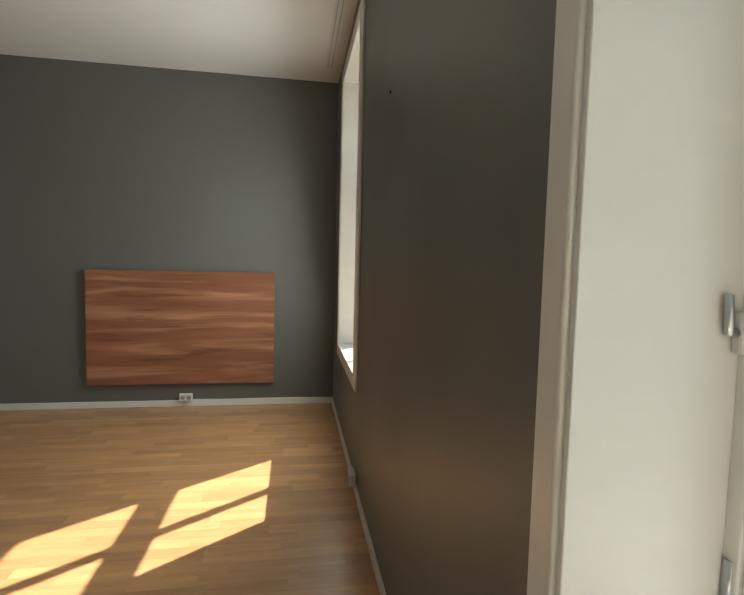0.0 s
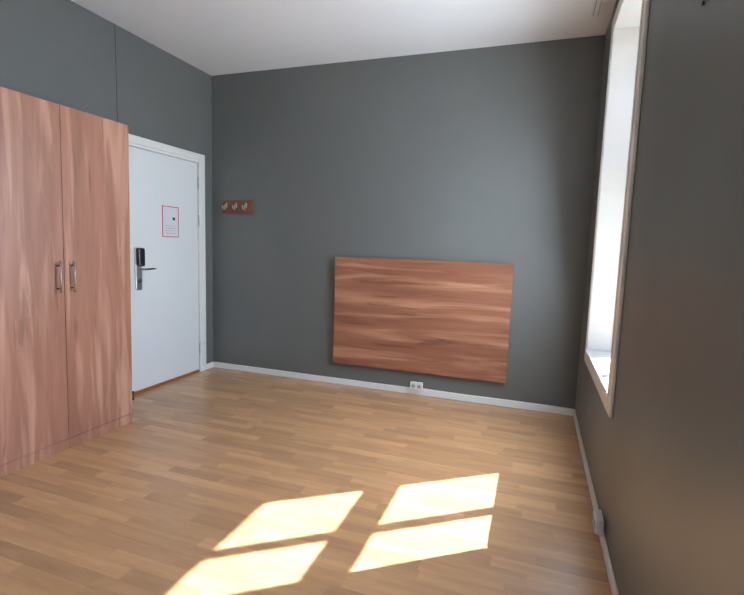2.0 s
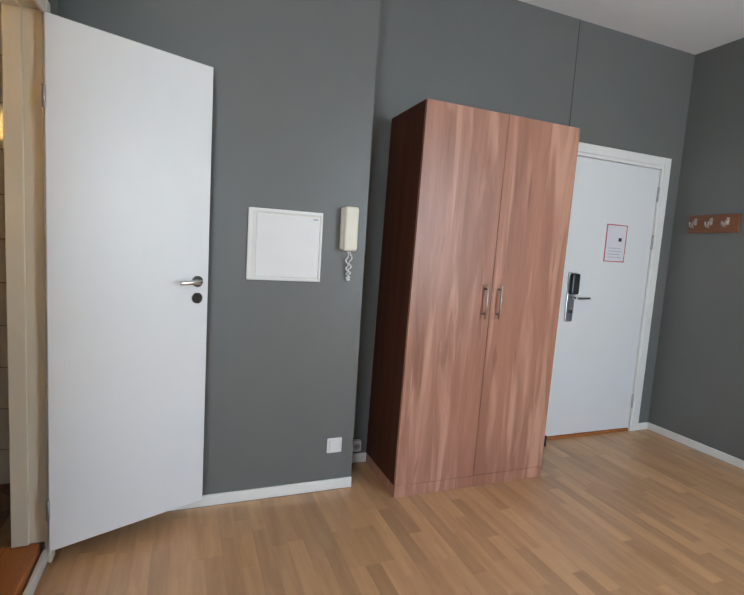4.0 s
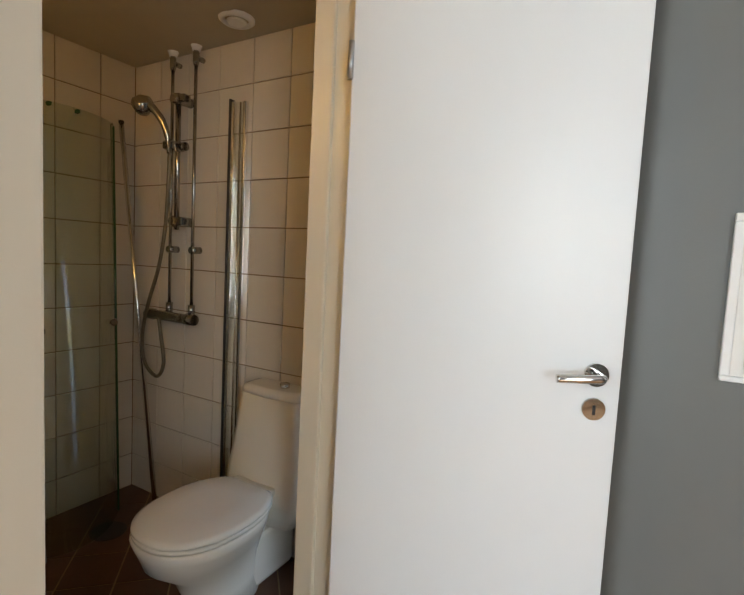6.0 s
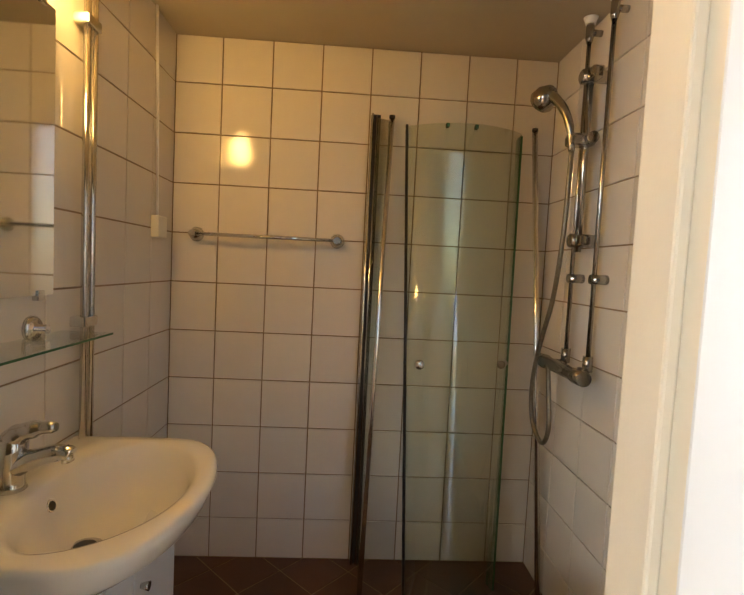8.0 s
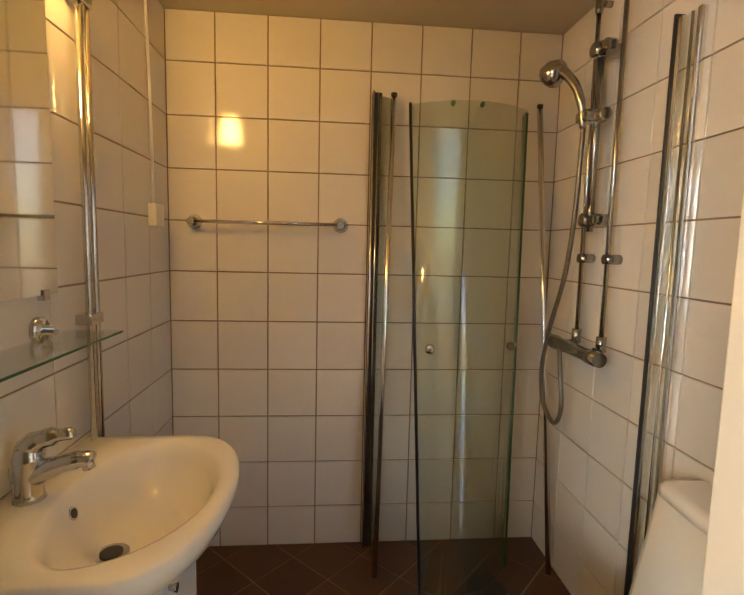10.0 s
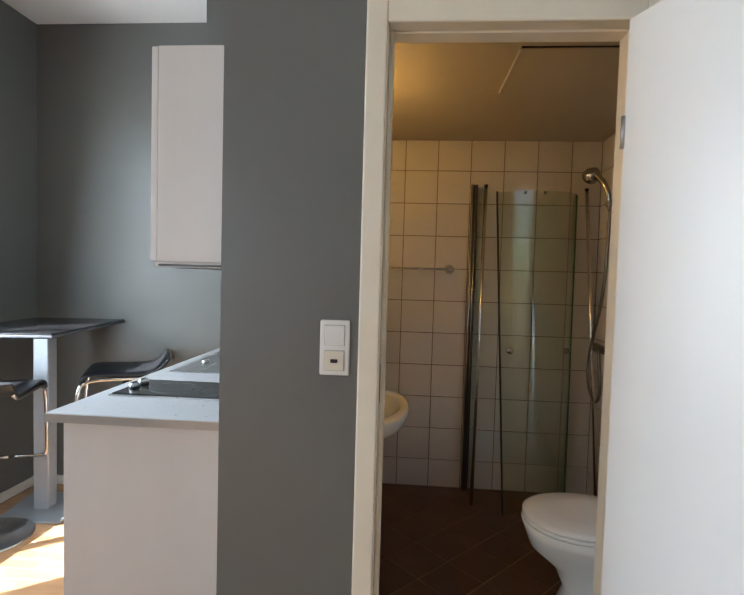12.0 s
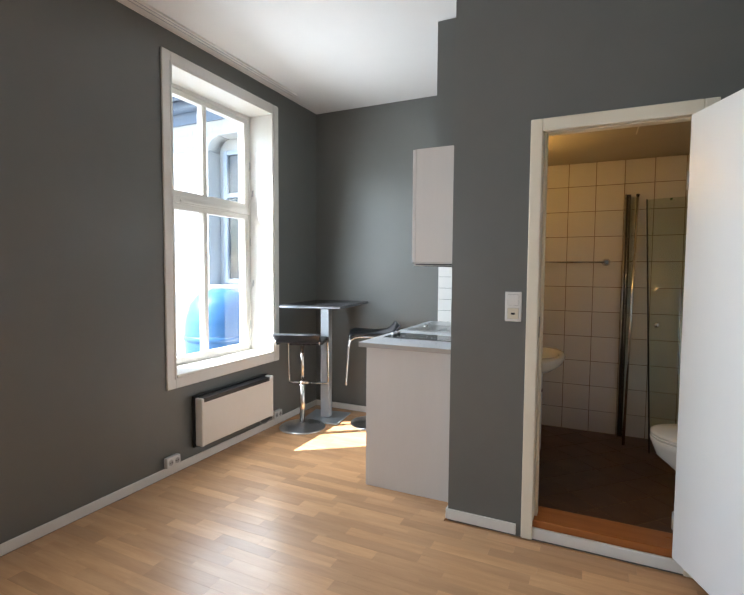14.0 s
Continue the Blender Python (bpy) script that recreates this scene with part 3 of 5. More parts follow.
rack = thing("coat_rack", "brown wooden coat rack with three metal hooks", "coat rack")
part("board", boxed(-3.358, -3.012, L - 0.02, L, 1.585, 1.715, 0.004), OAKB, rack)
for k in range(3):
    x = -3.308 + 0.113 * k
    hk = part("hook", tubed(smooth_path([(x, L - 0.02, 1.675), (x, L - 0.045, 1.665), (x, L - 0.055, 1.64), (x, L - 0.04, 1.622), (x, L - 0.075, 1.63), (x, L - 0.085, 1.66)], 4), 0.0055, 8), PALEMET, rack)
    part("hook_plate", boxed(x - 0.01, x + 0.01, L - 0.024, L - 0.0195, 1.64, 1.69, 0.002), PALEMET, hk)

fuse = thing("fuse_box", "white flush fuse box with a framed metal cover", "fuse box")
fy0, fy1, fz0, fz1 = 2.34, 2.706, 1.135, 1.482
for a, b, c, e in ((fy0, fy1, fz1 - 0.018, fz1), (fy0, fy1, fz0, fz0 + 0.012), (fy0, fy0 + 0.018, fz0 + 0.012, fz1 - 0.018), (fy1 - 0.012, fy1, fz0 + 0.012, fz1 - 0.018)):
    part("frame", boxed(XF, XF + 0.014, a, b, c, e, 0.003), PLAST, fuse)
part("back_plate", boxed(XF, XF + 0.004, fy0 + 0.018, fy1 - 0.012, fz0 + 0.012, fz1 - 0.018), RADW, fuse)
dr = part("door", boxed(XF + 0.001, XF + 0.011, fy0 + 0.040, fy1 - 0.016, fz0 + 0.019, fz1 - 0.027, 0.002), PLAST, fuse)
part("latch", boxed(XF + 0.011, XF + 0.014, fy1 - 0.05, fy1 - 0.025, fz1 - 0.04, fz1 - 0.033), GREYINK, dr)

phone = thing("entry_phone", "ivory door entry handset hanging on the wall", "entry phone")
part("base", boxed(XF, XF + 0.03, 2.80, 2.885, 1.305, 1.52, 0.008), IVORY, phone)
part("handset", boxed(XF + 0.03, XF + 0.068, 2.805, 2.88, 1.30, 1.525, 0.014, 3), IVORY, phone, "ivory handset")
pts = []
for k in range(90):
    a, s = k * 0.75, k / 89
    drop = 1.30 - 0.15 * max(math.sin(s * math.pi), 0) ** 0.7
    pts.append((XF + 0.025 + 0.007 * math.cos(a), 2.84 + 0.02 * s + 0.007 * math.sin(a), drop + 0.0))
part("cord", tubed(pts, 0.0035, 6), PLAST, phone, "coiled white cord")


def switch(name, label, category, at, turn, n, group=""):
    """A wall switch, its back on y = 0, its face to -y; n: rockers one above another."""
    s = thing(name, label, category, at, turn, group)
    h = 0.083 if n == 1 else 0.153
    part("plate", boxed(-0.0415, 0.0415, -0.009, 0, -h / 2, h / 2, 0.005, 3), PLAST, s)
    for k in range(n):
        zc = 0 if n == 1 else 0.035 - 0.07 * k
        part("rocker_gap", boxed(-0.0285, 0.0285, -0.0094, -0.0088, zc - 0.0285, zc + 0.0285), WELL, s)
        r = part("rocker", boxed(-0.027, 0.027, -0.014, -0.008, zc - 0.027, zc + 0.027, 0.002), IVORY if k else PLAST, s)
        r.rotation_euler = (radians(1.2 if k == 0 else -1.2), 0, 0)
        if k == 1:
            part("indicator", boxed(-0.010, 0.010, -0.0152, -0.0138, zc - 0.006, zc + 0.004), BLACK, r, "small dark window")
    return s


switch("light_switch", "white single wall switch on grey wall", "switch", (XF, 2.835, 0.25), 90, 1)
switch("light_switch", "white double switch with dimmer beside the bathroom door", "switch", (-2.165, YD, 1.197), 180, 2)


def outlet(at, turn, label):
    """A surface double socket, its back on y = 0, its face to -y."""
    s = thing("power_outlet", label, "socket", at, turn, "sockets")
    part("box", boxed(-0.055, 0.055, -0.034, 0, -0.034, 0.034, 0.005), PLAST, s)
    for x in (-0.026, 0.026):
        well = part("socket", tubed([(x, -0.0335, 0), (x, -0.0355, 0)], 0.019, 20), WELL, s)
        for dx in (-0.007, 0.007):
            part("pin_hole", tubed([(x + dx, -0.0354, 0), (x + dx, -0.0362, 0)], 0.004, 8), BLACK, well)
    return s


outlet((-1.305, L - 0.012, 0.088), 0, "white double socket above the skirting board under the panel")
outlet((-0.012, 1.85, 0.1), -90, "white double socket on the window wall")
outlet((-0.012, 0.70, 0.1), -90, "white double socket beside the heater")
outlet((-0.012, 3.83, 0.1), -90, "white double socket near the window")
outlet((XW + 0.012, 3.03, 0.12), 90, "white socket in the recess beside the wardrobe")

cable = thing("cable", "thin grey cable along the skirting board", "cable")
part("wire", tubed(smooth_path([(-1.25, L - 0.006, 0.062), (-0.9, L - 0.005, 0.057), (-0.5, L - 0.005, 0.059), (-0.05, L - 0.005, 0.056)], 4), 0.004, 6), PLAST, cable)

# curtain track along the window wall
track = thing("curtain_track", "long white double curtain track on the ceiling", "curtain track")
part("strip", boxed(-0.135, -0.075, 0.53, 5.24, H - 0.014, H, 0.002), PLAST, track)
for x in (-0.12, -0.09):
    part("slot", boxed(x - 0.003, x + 0.003, 0.535, 5.235, H - 0.0155, H - 0.0138), GREYINK, track)

structure("wall_joint", boxed(XW, XW + 0.0015, 4.468, 4.472, 2.14, H), DARKSEAL, "thin vertical crack between two wall boards", "joint")
nail = thing("nail", "small dark nail head in the window wall", "nail")
part("head", tubed([(0, 3.1, 1.98), (-0.006, 3.1, 1.98)], 0.006, 10), BLACK, nail)

heater = thing("panel_heater", "white electric panel heater under the window", "heater")
hy0, hy1, hz0, hz1 = 0.840, 1.643, 0.135, 0.482
# Black plate, wider than the heater, drawn for the shadow line round it.
part("back_frame", boxed(-0.0295, -0.012, hy0 - 0.004, hy1 + 0.016, hz0 - 0.014, hz1 + 0.006, 0.003), BLACK, heater, "black plate in place of the shadow behind the heater")
part("front", boxed(-0.092, -0.03, hy0, hy1, hz0, hz1 - 0.012, 0.01, 3), RADW, heater)
part("grille", boxed(-0.0955, -0.032, hy0 + 0.05, hy1 - 0.02, hz1 - 0.036, hz1 - 0.004, 0.002), BLACK, heater, "dark top grille")
part("side_cap", boxed(-0.095, -0.028, hy0 - 0.004, hy0 + 0.03, hz0 - 0.002, hz1, 0.008), RADW, heater)
part("side_cap", boxed(-0.095, -0.028, hy1 - 0.02, hy1 + 0.004, hz0 - 0.002, hz1 - 0.006, 0.008), RADW, heater)
for yy in (hy0 + 0.15, hy1 - 0.15):
    part("bracket", boxed(-0.012, -0.0, yy - 0.03, yy + 0.03, hz0 + 0.05, hz1 - 0.08), STEEL, heater)

lead = thing("cable", "thin dark lead from the heater to its socket", "cable")
part("wire", tubed(smooth_path([(-0.04, 0.98, 0.128), (-0.045, 0.93, 0.085), (-0.03, 0.87, 0.066), (-0.022, 0.80, 0.075), (-0.04, 0.757, 0.095)], 5), 0.0035, 8), WELL, lead)

# bar table and stools
table = thing("bar_table", "high bar table with black top and silver column", "bar table", (-0.37, 0.415, 0), 8.5)
part("tabletop", boxed(-0.27, 0.27, -0.385, 0.385, 1.06, 1.085, 0.004), TABT, table, "black laminate top")
part("edging", boxed(-0.273, 0.273, -0.388, 0.388, 1.063, 1.076, 0.003), EDGEB, table, "dark steel edge band")
part("top_plate", boxed(-0.1, 0.2, -0.27, 0.05, 1.053, 1.0595, 0.002), ALU, table)
part("column", boxed(0.008, 0.092, -0.152, -0.068, 0.012, 1.053, 0.006), ALU, table, "square silver column")
part("base_plate", boxed(-0.13, 0.23, -0.29, 0.07, 0, 0.012, 0.003), ALU, table)


def stool(label, at, turn, lift=0.0):
    """A gas-lift stool: seat curls up at its back (+y)."""
    s = thing("bar_stool", label, "bar stool", at, turn, "bar stools")
    part("base", rings_mesh(bmesh.new(), [[(r * math.cos(a), r * math.sin(a), z) for a in (2 * math.pi * k / 40 for k in range(40))]
                                          for r, z in ((0.2, 0), (0.2, 0.006), (0.193, 0.012), (0.06, 0.02), (0.032, 0.045))]), STEEL, s, "round chrome base")
    part("column", tubed([(0, 0, 0.02), (0, 0, 0.40)], 0.024, 16), CHROME, s)
    part("piston", tubed([(0, 0, 0.40), (0, 0, 0.73 + lift)], 0.017, 16), CHROME, s)
    up_parts = []
    up_parts.append(part("mount", boxed(-0.09, 0.09, -0.09, 0.09, 0.725, 0.745, 0.004), BLACK, s))
    up_parts.append(part("lever", tubed([(0.0, 0, 0.715), (-0.09, -0.06, 0.71), (-0.15, -0.08, 0.715)], 0.006, 8), BLACK, s))
    prof = smooth_path([(0, -0.20, 0.715), (0, -0.195, 0.745), (0, -0.15, 0.762), (0, 0.0, 0.756), (0, 0.12, 0.757), (0, 0.18, 0.785), (0, 0.225, 0.835)], 5)
    rings = []
    for i, p in enumerate(prof):
        d = (prof[min(i + 1, len(prof) - 1)] - prof[max(i - 1, 0)]).normalized()
        up = Vector((0, -d.z, d.y)) * 0.011
        rings.append([Vector((x, 0, 0)) + p + up * u for x, u in ((-0.19, -0.6), (-0.2, 0), (-0.19, 0.8), (-0.1, 1), (0.1, 1), (0.19, 0.8), (0.2, 0), (0.19, -0.6), (0.1, -1), (-0.1, -1))])
    up_parts.append(part("seat", rings_mesh(bmesh.new(), rings), SEATB, s, "black curved seat with a low back"))
    for x in (-0.185, 0.185):
        pts = smooth_path([(x, 0.19, 0.775), (x, 0.12, 0.738), (x, -0.1, 0.738), (x, -0.185, 0.72), (x, -0.215, 0.66), (x, -0.235, 0.42), (x * 0.97, -0.24, 0.34), (x * 0.85, -0.235, 0.325), (0, -0.235, 0.325)], 4)
        up_parts.append(part("footrest", tubed(pts, 0.0095, 10), CHROME, s, "bent chrome footrest tube"))
    for ob in up_parts:
        ob.location.z = lift
    part("clamp", tubed([(0, 0, 0.39), (0, 0, 0.41)], 0.027, 16), CHROME, s)
    return s


stool("black bar stool with chrome footrest by the window", (-0.255, 0.64, 0), 20, 0.012)
stool("black bar stool with chrome footrest by the kitchen counter", (-0.765, 0.275, 0), 118, 0.072)

# ---- kitchen ----
KX, KY, KZ = -1.243, 1.398, 0.926
unit = thing("kitchen_base_unit", "white kitchen base unit with a plain side panel", "kitchen unit")
part("side_panel", boxed(XK + 0.002, KX, KY - 0.018, KY, 0, KZ - 0.032, 0.0015), CABW, unit, "plain pale side panel")
part("plinth", boxed(XK + 0.002, KX - 0.06, 0.002, KY - 0.018, 0, 0.12), CABW, unit)
part("carcass", boxed(XK + 0.002, KX - 0.02, 0.002, KY - 0.018, 0.12, KZ - 0.032), CABW, unit)
for k in range(3):
    a = 0.004 + k * 0.4585
    dr = part("door", boxed(KX - 0.02, KX - 0.001, a, a + 0.455, 0.125, KZ - 0.036, 0.0015), CABW, unit)
    part("handle", tubed([(KX, a + 0.1, 0.78), (KX + 0.025, a + 0.1, 0.78), (KX + 0.025, a + 0.36, 0.78), (KX, a + 0.36, 0.78)], 0.005, 8), STEEL, dr)
top = thing("worktop", "pale grey laminate kitchen worktop with a beige edge", "worktop")
part("slab", boxed(XK + 0.002, -1.200, 0.002, KY + 0.028, KZ - 0.030, KZ, 0.004), WTOP, top)
part("edge", boxed(XK + 0.002, -1.202, KY + 0.028, KY + 0.0305, KZ - 0.030, KZ - 0.003), EDGEK, top, "dull metal-look edge band")
hob = thing("hob", "black glass hob with two control knobs set in the worktop", "hob")
part("frame", boxed(-1.75, -1.262, 0.94, 1.195, KZ, KZ + 0.006, 0.002), STEEL, hob)
part("glass", boxed(-1.742, -1.27, 0.948, 1.187, KZ + 0.006, KZ + 0.009, 0.001), HOBG, hob)
for yy in (1.095, 1.03):
    kb = part("knob", tubed([(-1.305, yy, KZ + 0.009), (-1.305, yy, KZ + 0.03)], [0.021, 0.018], 20), STEEL, hob)
    part("grip", boxed(-1.307, -1.303, yy - 0.014, yy + 0.014, KZ + 0.03, KZ + 0.033), BLACK, kb)
for cx, cy, r in ((-1.45, 1.07, 0.085), (-1.64, 1.07, 0.072)):
    part("ring", rings_mesh(bmesh.new(), [[(cx + q * math.cos(a), cy + q * math.sin(a), KZ + z) for a in (2 * math.pi * k / 40 for k in range(40))]
                                          for q, z in ((r, 0.0091), (r, 0.0094), (r - 0.003, 0.0094), (r - 0.003, 0.0091))], False, False), EDGEB, hob)
sink = thing("kitchen_sink", "stainless steel sink with ribbed drainer and mixer tap", "sink")
part("tray", boxed(-1.77, -1.265, 0.05, 0.75, KZ, KZ + 0.005, 0.002), STEEL, sink)
for k in range(7):
    part("rib", boxed(-1.50 - 0.03 * k, -1.492 - 0.03 * k, 0.46, 0.71, KZ + 0.005, KZ + 0.009, 0.001), STEEL, sink)
part("bowl", rings_mesh(bmesh.new(), [[(-1.5 + q * 0.19 * math.cos(a), 0.26 + q * 0.13 * math.sin(a), KZ + z) for a in (2 * math.pi * k / 32 for k in range(32))]
                                      for q, z in ((1.04, 0.005), (1.02, 0.009), (0.97, 0.0065), (0.93, 0.0055))], False, True), STEEL, sink)
tap = part("tap", tubed([(-1.74, 0.40, KZ + 0.005), (-1.74, 0.40, KZ + 0.08)], 0.022, 16), CHROME, sink)
part("spout", tubed(smooth_path([(-1.74, 0.40, KZ + 0.07), (-1.70, 0.39, KZ + 0.11), (-1.60, 0.36, KZ + 0.12), (-1.55, 0.345, KZ + 0.10)], 4), 0.011, 12), CHROME, tap)
part("tap_lever", tubed([(-1.74, 0.40, KZ + 0.08), (-1.72, 0.42, KZ + 0.1), (-1.67, 0.45, KZ + 0.105)], 0.008, 8), CHROME, tap)
part("plug", tubed([(-1.34, 0.52, KZ + 0.005), (-1.34, 0.52, KZ + 0.022)], 0.02, 16), CHROME, sink)
wallcab = thing("wall_cabinet", "white kitchen wall cabinet with a plain side", "wall cabinet")
part("body", boxed(XK + 0.002, -1.575, 0.002, 1.43, 1.425, 2.087, 0.0015), CABW, wallcab)
for k in range(3):
    a = 0.003 + k * 0.4757
    part("door", boxed(-1.5735, -1.553, a, a + 0.4745, 1.428, 2.085, 0.0015), CABW, wallcab)
part("light_rail", boxed(XK + 0.012, -1.562, 0.01, 1.42, 1.408, 1.4245, 0.002), CABW, wallcab)
part("shadow_gap", boxed(XK + 0.03, -1.575, 1.4195, 1.4215, 1.4105, 1.4175), BLACK, wallcab, "dark gap under the end panel")
part("lamp_strip", boxed(-1.82, -1.62, 0.05, 1.395, 1.404, 1.4079), BLACK, wallcab, "dark recessed lamp strip")

# ---- bathroom ----
BC = 0.862
basin = thing("washbasin", "white porcelain washbasin on a slim vanity cabinet", "washbasin")


def basin_ring(grow, deep, z, drop=0.0, n=50):
    """The outline of the basin: a bow to the front, straight along the wall."""
    out = []
    for k in range(n):
        a = 2 * math.pi * k / n
        front = (0.275 + 0.165 * max(math.sin(a), 0) ** 0.8) * deep if k <= n // 2 else 0.0
        out.append((BL - 0.002 - front, BC + 0.29 * grow * math.cos(a), z - (drop * math.sin(a) if k <= n // 2 else 0.0)))
    return out


def bowl_ring(sx, sy, z, n=50):
    out = []
    for k in range(n):
        a = 2 * math.pi * k / n
        q = math.sin(a)
        out.append((-2.17 - (0.174 if q > 0 else 0.122) * sx * q, BC + 0.242 * sy * math.cos(a) * (1 - 0.06 * max(q, 0)), z))
    return out


bm = rings_mesh(bmesh.new(), [basin_ring(0.84, 0.60, 0.716), basin_ring(0.86, 0.645, 0.772, 0.035), basin_ring(0.96, 0.85, 0.786, 0.03), basin_ring(0.99, 0.965, 0.806, 0.01), basin_ring(1.0, 1.0, 0.834),
                              basin_ring(0.995, 0.992, 0.848), basin_ring(0.975, 0.975, 0.852),
                              bowl_ring(1.08, 1.06, 0.853), bowl_ring(1.0, 1.0, 0.848), bowl_ring(0.93, 0.93, 0.82), bowl_ring(0.78, 0.78, 0.765),
                              bowl_ring(0.5, 0.5, 0.735), bowl_ring(0.12, 0.1, 0.728)])
part("bowl", bm, PORC, basin)
part("overflow", tubed([(-2.054, BC + 0.012, 0.806), (-2.0635, BC + 0.012, 0.809)], 0.014, 18), CHROME, basin)
part("overflow_hole", tubed([(-2.062, BC + 0.012, 0.8085), (-2.0645, BC + 0.012, 0.8093)], 0.010, 16), BLACK, basin)
part("drain", tubed([(-2.145, BC + 0.035, 0.728), (-2.145, BC + 0.035, 0.734)], 0.034, 24), CHROME, basin)
part("plug_hole", tubed([(-2.145, BC + 0.035, 0.7335), (-2.145, BC + 0.035, 0.7365)], 0.022, 20), BLACK, basin)
TB = BC + 0.03
tp = part("tap", tubed([(-1.990, TB, 0.85), (-1.990, TB, 0.862), (-1.990, TB, 0.90), (-1.992, TB, 0.935), (-1.996, TB, 0.958), (-1.998, TB, 0.966)], [0.031, 0.026, 0.025, 0.029, 0.027, 0.016], 20),
          CHROME, basin, "chrome single-lever mixer tap")
part("spout", tubed(smooth_path([(-1.995, TB, 0.898), (-2.035, TB, 0.918), (-2.075, TB, 0.931), (-2.102, TB, 0.934), (-2.112, TB, 0.930)], 4), [0.022] * 5 + [0.019] * 5 + [0.0165] * 6 + [0.015], 16), CHROME, tp)
part("aerator", tubed([(-2.102, TB, 0.930), (-2.106, TB, 0.914)], 0.012, 16), CHROME, tp)
part("tap_lever", tubed(smooth_path([(-1.990, TB, 0.955), (-2.015, TB, 0.974), (-2.05, TB, 0.984), (-2.082, TB, 0.988)], 4), [0.024] * 4 + [0.019] * 4 + [0.013] * 4 + [0.009], 14), CHROME, tp)
part("pop_up_rod", tubed([(-1.962, TB, 0.85), (-1.956, TB, 0.915)], 0.004, 8), CHROME, tp)
vanity = thing("vanity_cabinet", "narrow white vanity cabinet under the washbasin", "cabinet")
part("body", boxed(-2.215, BL - 0.001, BC - 0.25, BC + 0.25, BF, 0.715, 0.002), CABW, vanity)
for a, b, hy in ((-0.248, -0.002, -0.035), (0.002, 0.248, 0.035)):
    dr = part("door", boxed(-2.233, -2.2155, BC + a, BC + b, BF + 0.05, 0.697, 0.003), PLAST, vanity)
    part("knob", tubed([(-2.233, BC + hy, 0.60), (-2.252, BC + hy, 0.60)], [0.006, 0.011], 12), CHROME, dr)

mirror = thing("mirror", "frameless wall mirror above the washbasin", "mirror")
part("glass", boxed(BL - 0.012, BL - 0.007, 0.70, 1.28, 1.248, 1.92, 0.001), MIRROR, mirror)
for yy in (0.75, 1.17):
    for zz in (1.248, 1.92):
        part("clip", boxed(BL - 0.016, BL, yy - 0.012, yy + 0.012, zz - 0.012, zz + 0.012, 0.002), CHROME, mirror)
shelf = thing("glass_shelf", "glass bathroom shelf on two chrome holders", "shelf")
part("plate", boxed(BL - 0.13, BL - 0.004, 0.65, 1.22, 1.147, 1.153, 0.001), SHELFG, shelf)
part("front_edge", boxed(BL - 0.1315, BL - 0.13, 0.65, 1.22, 1.1475, 1.1525), GEDGE, shelf, "green glass edge")
for yy in (0.765, 1.10):
    part("holder", tubed([(BL, yy, 1.172), (BL - 0.008, yy, 1.172), (BL - 0.014, yy, 1.172), (BL - 0.016, yy, 1.172), (BL - 0.04, yy, 1.172)], [0.030, 0.030, 0.024, 0.011, 0.011], 22), CHROME, shelf)

wall_lamp = thing("wall_lamp", "lit opal glass wall lamp above the mirror", "lamp")
LX, LY, LZ = BL - 0.06, 0.825, 2.01
part("base", tubed([(BL, LY, LZ + 0.06), (BL - 0.014, LY, LZ + 0.06)], 0.055, 28), PLAST, wall_lamp)
part("arm", tubed([(BL - 0.014, LY, LZ + 0.06), (LX, LY, LZ + 0.095), (LX, LY, LZ + 0.105)], 0.011, 12), CHROME, wall_lamp)
part("cap", tubed([(LX, LY, LZ + 0.082), (LX, LY, LZ + 0.10), (LX, LY, LZ + 0.112)], [0.032, 0.03, 0.018], 24), CHROME, wall_lamp)
part("shade", rings_mesh(bmesh.new(), [[(LX + q * math.cos(a), LY + q * math.sin(a), LZ + z) for a in (2 * math.pi * k / 28 for k in range(28))]
                                       for q, z in ((0.03, 0.081), (0.036, 0.07), (0.045, 0.02), (0.051, -0.03), (0.050, -0.05), (0.042, -0.066), (0.026, -0.075), (0.01, -0.077))]),
     LAMPG, wall_lamp, "glowing warm glass bell")

rail = thing("towel_rail", "chrome towel rail on the tiled wall", "towel rail")
for x in (-2.045, -2.62):
    part("mount", tubed([(x, BB, 1.455), (x, BB + 0.012, 1.455), (x, BB + 0.05, 1.455)], [0.03, 0.024, 0.012], 20), CHROME, rail)
    part("ball", tubed([(x, BB + 0.04, 1.455), (x, BB + 0.066, 1.455)], 0.014, 16), CHROME, rail)
part("bar", tubed([(-2.045, BB + 0.053, 1.455), (-2.62, BB + 0.053, 1.455)], 0.0075, 12), CHROME, rail)

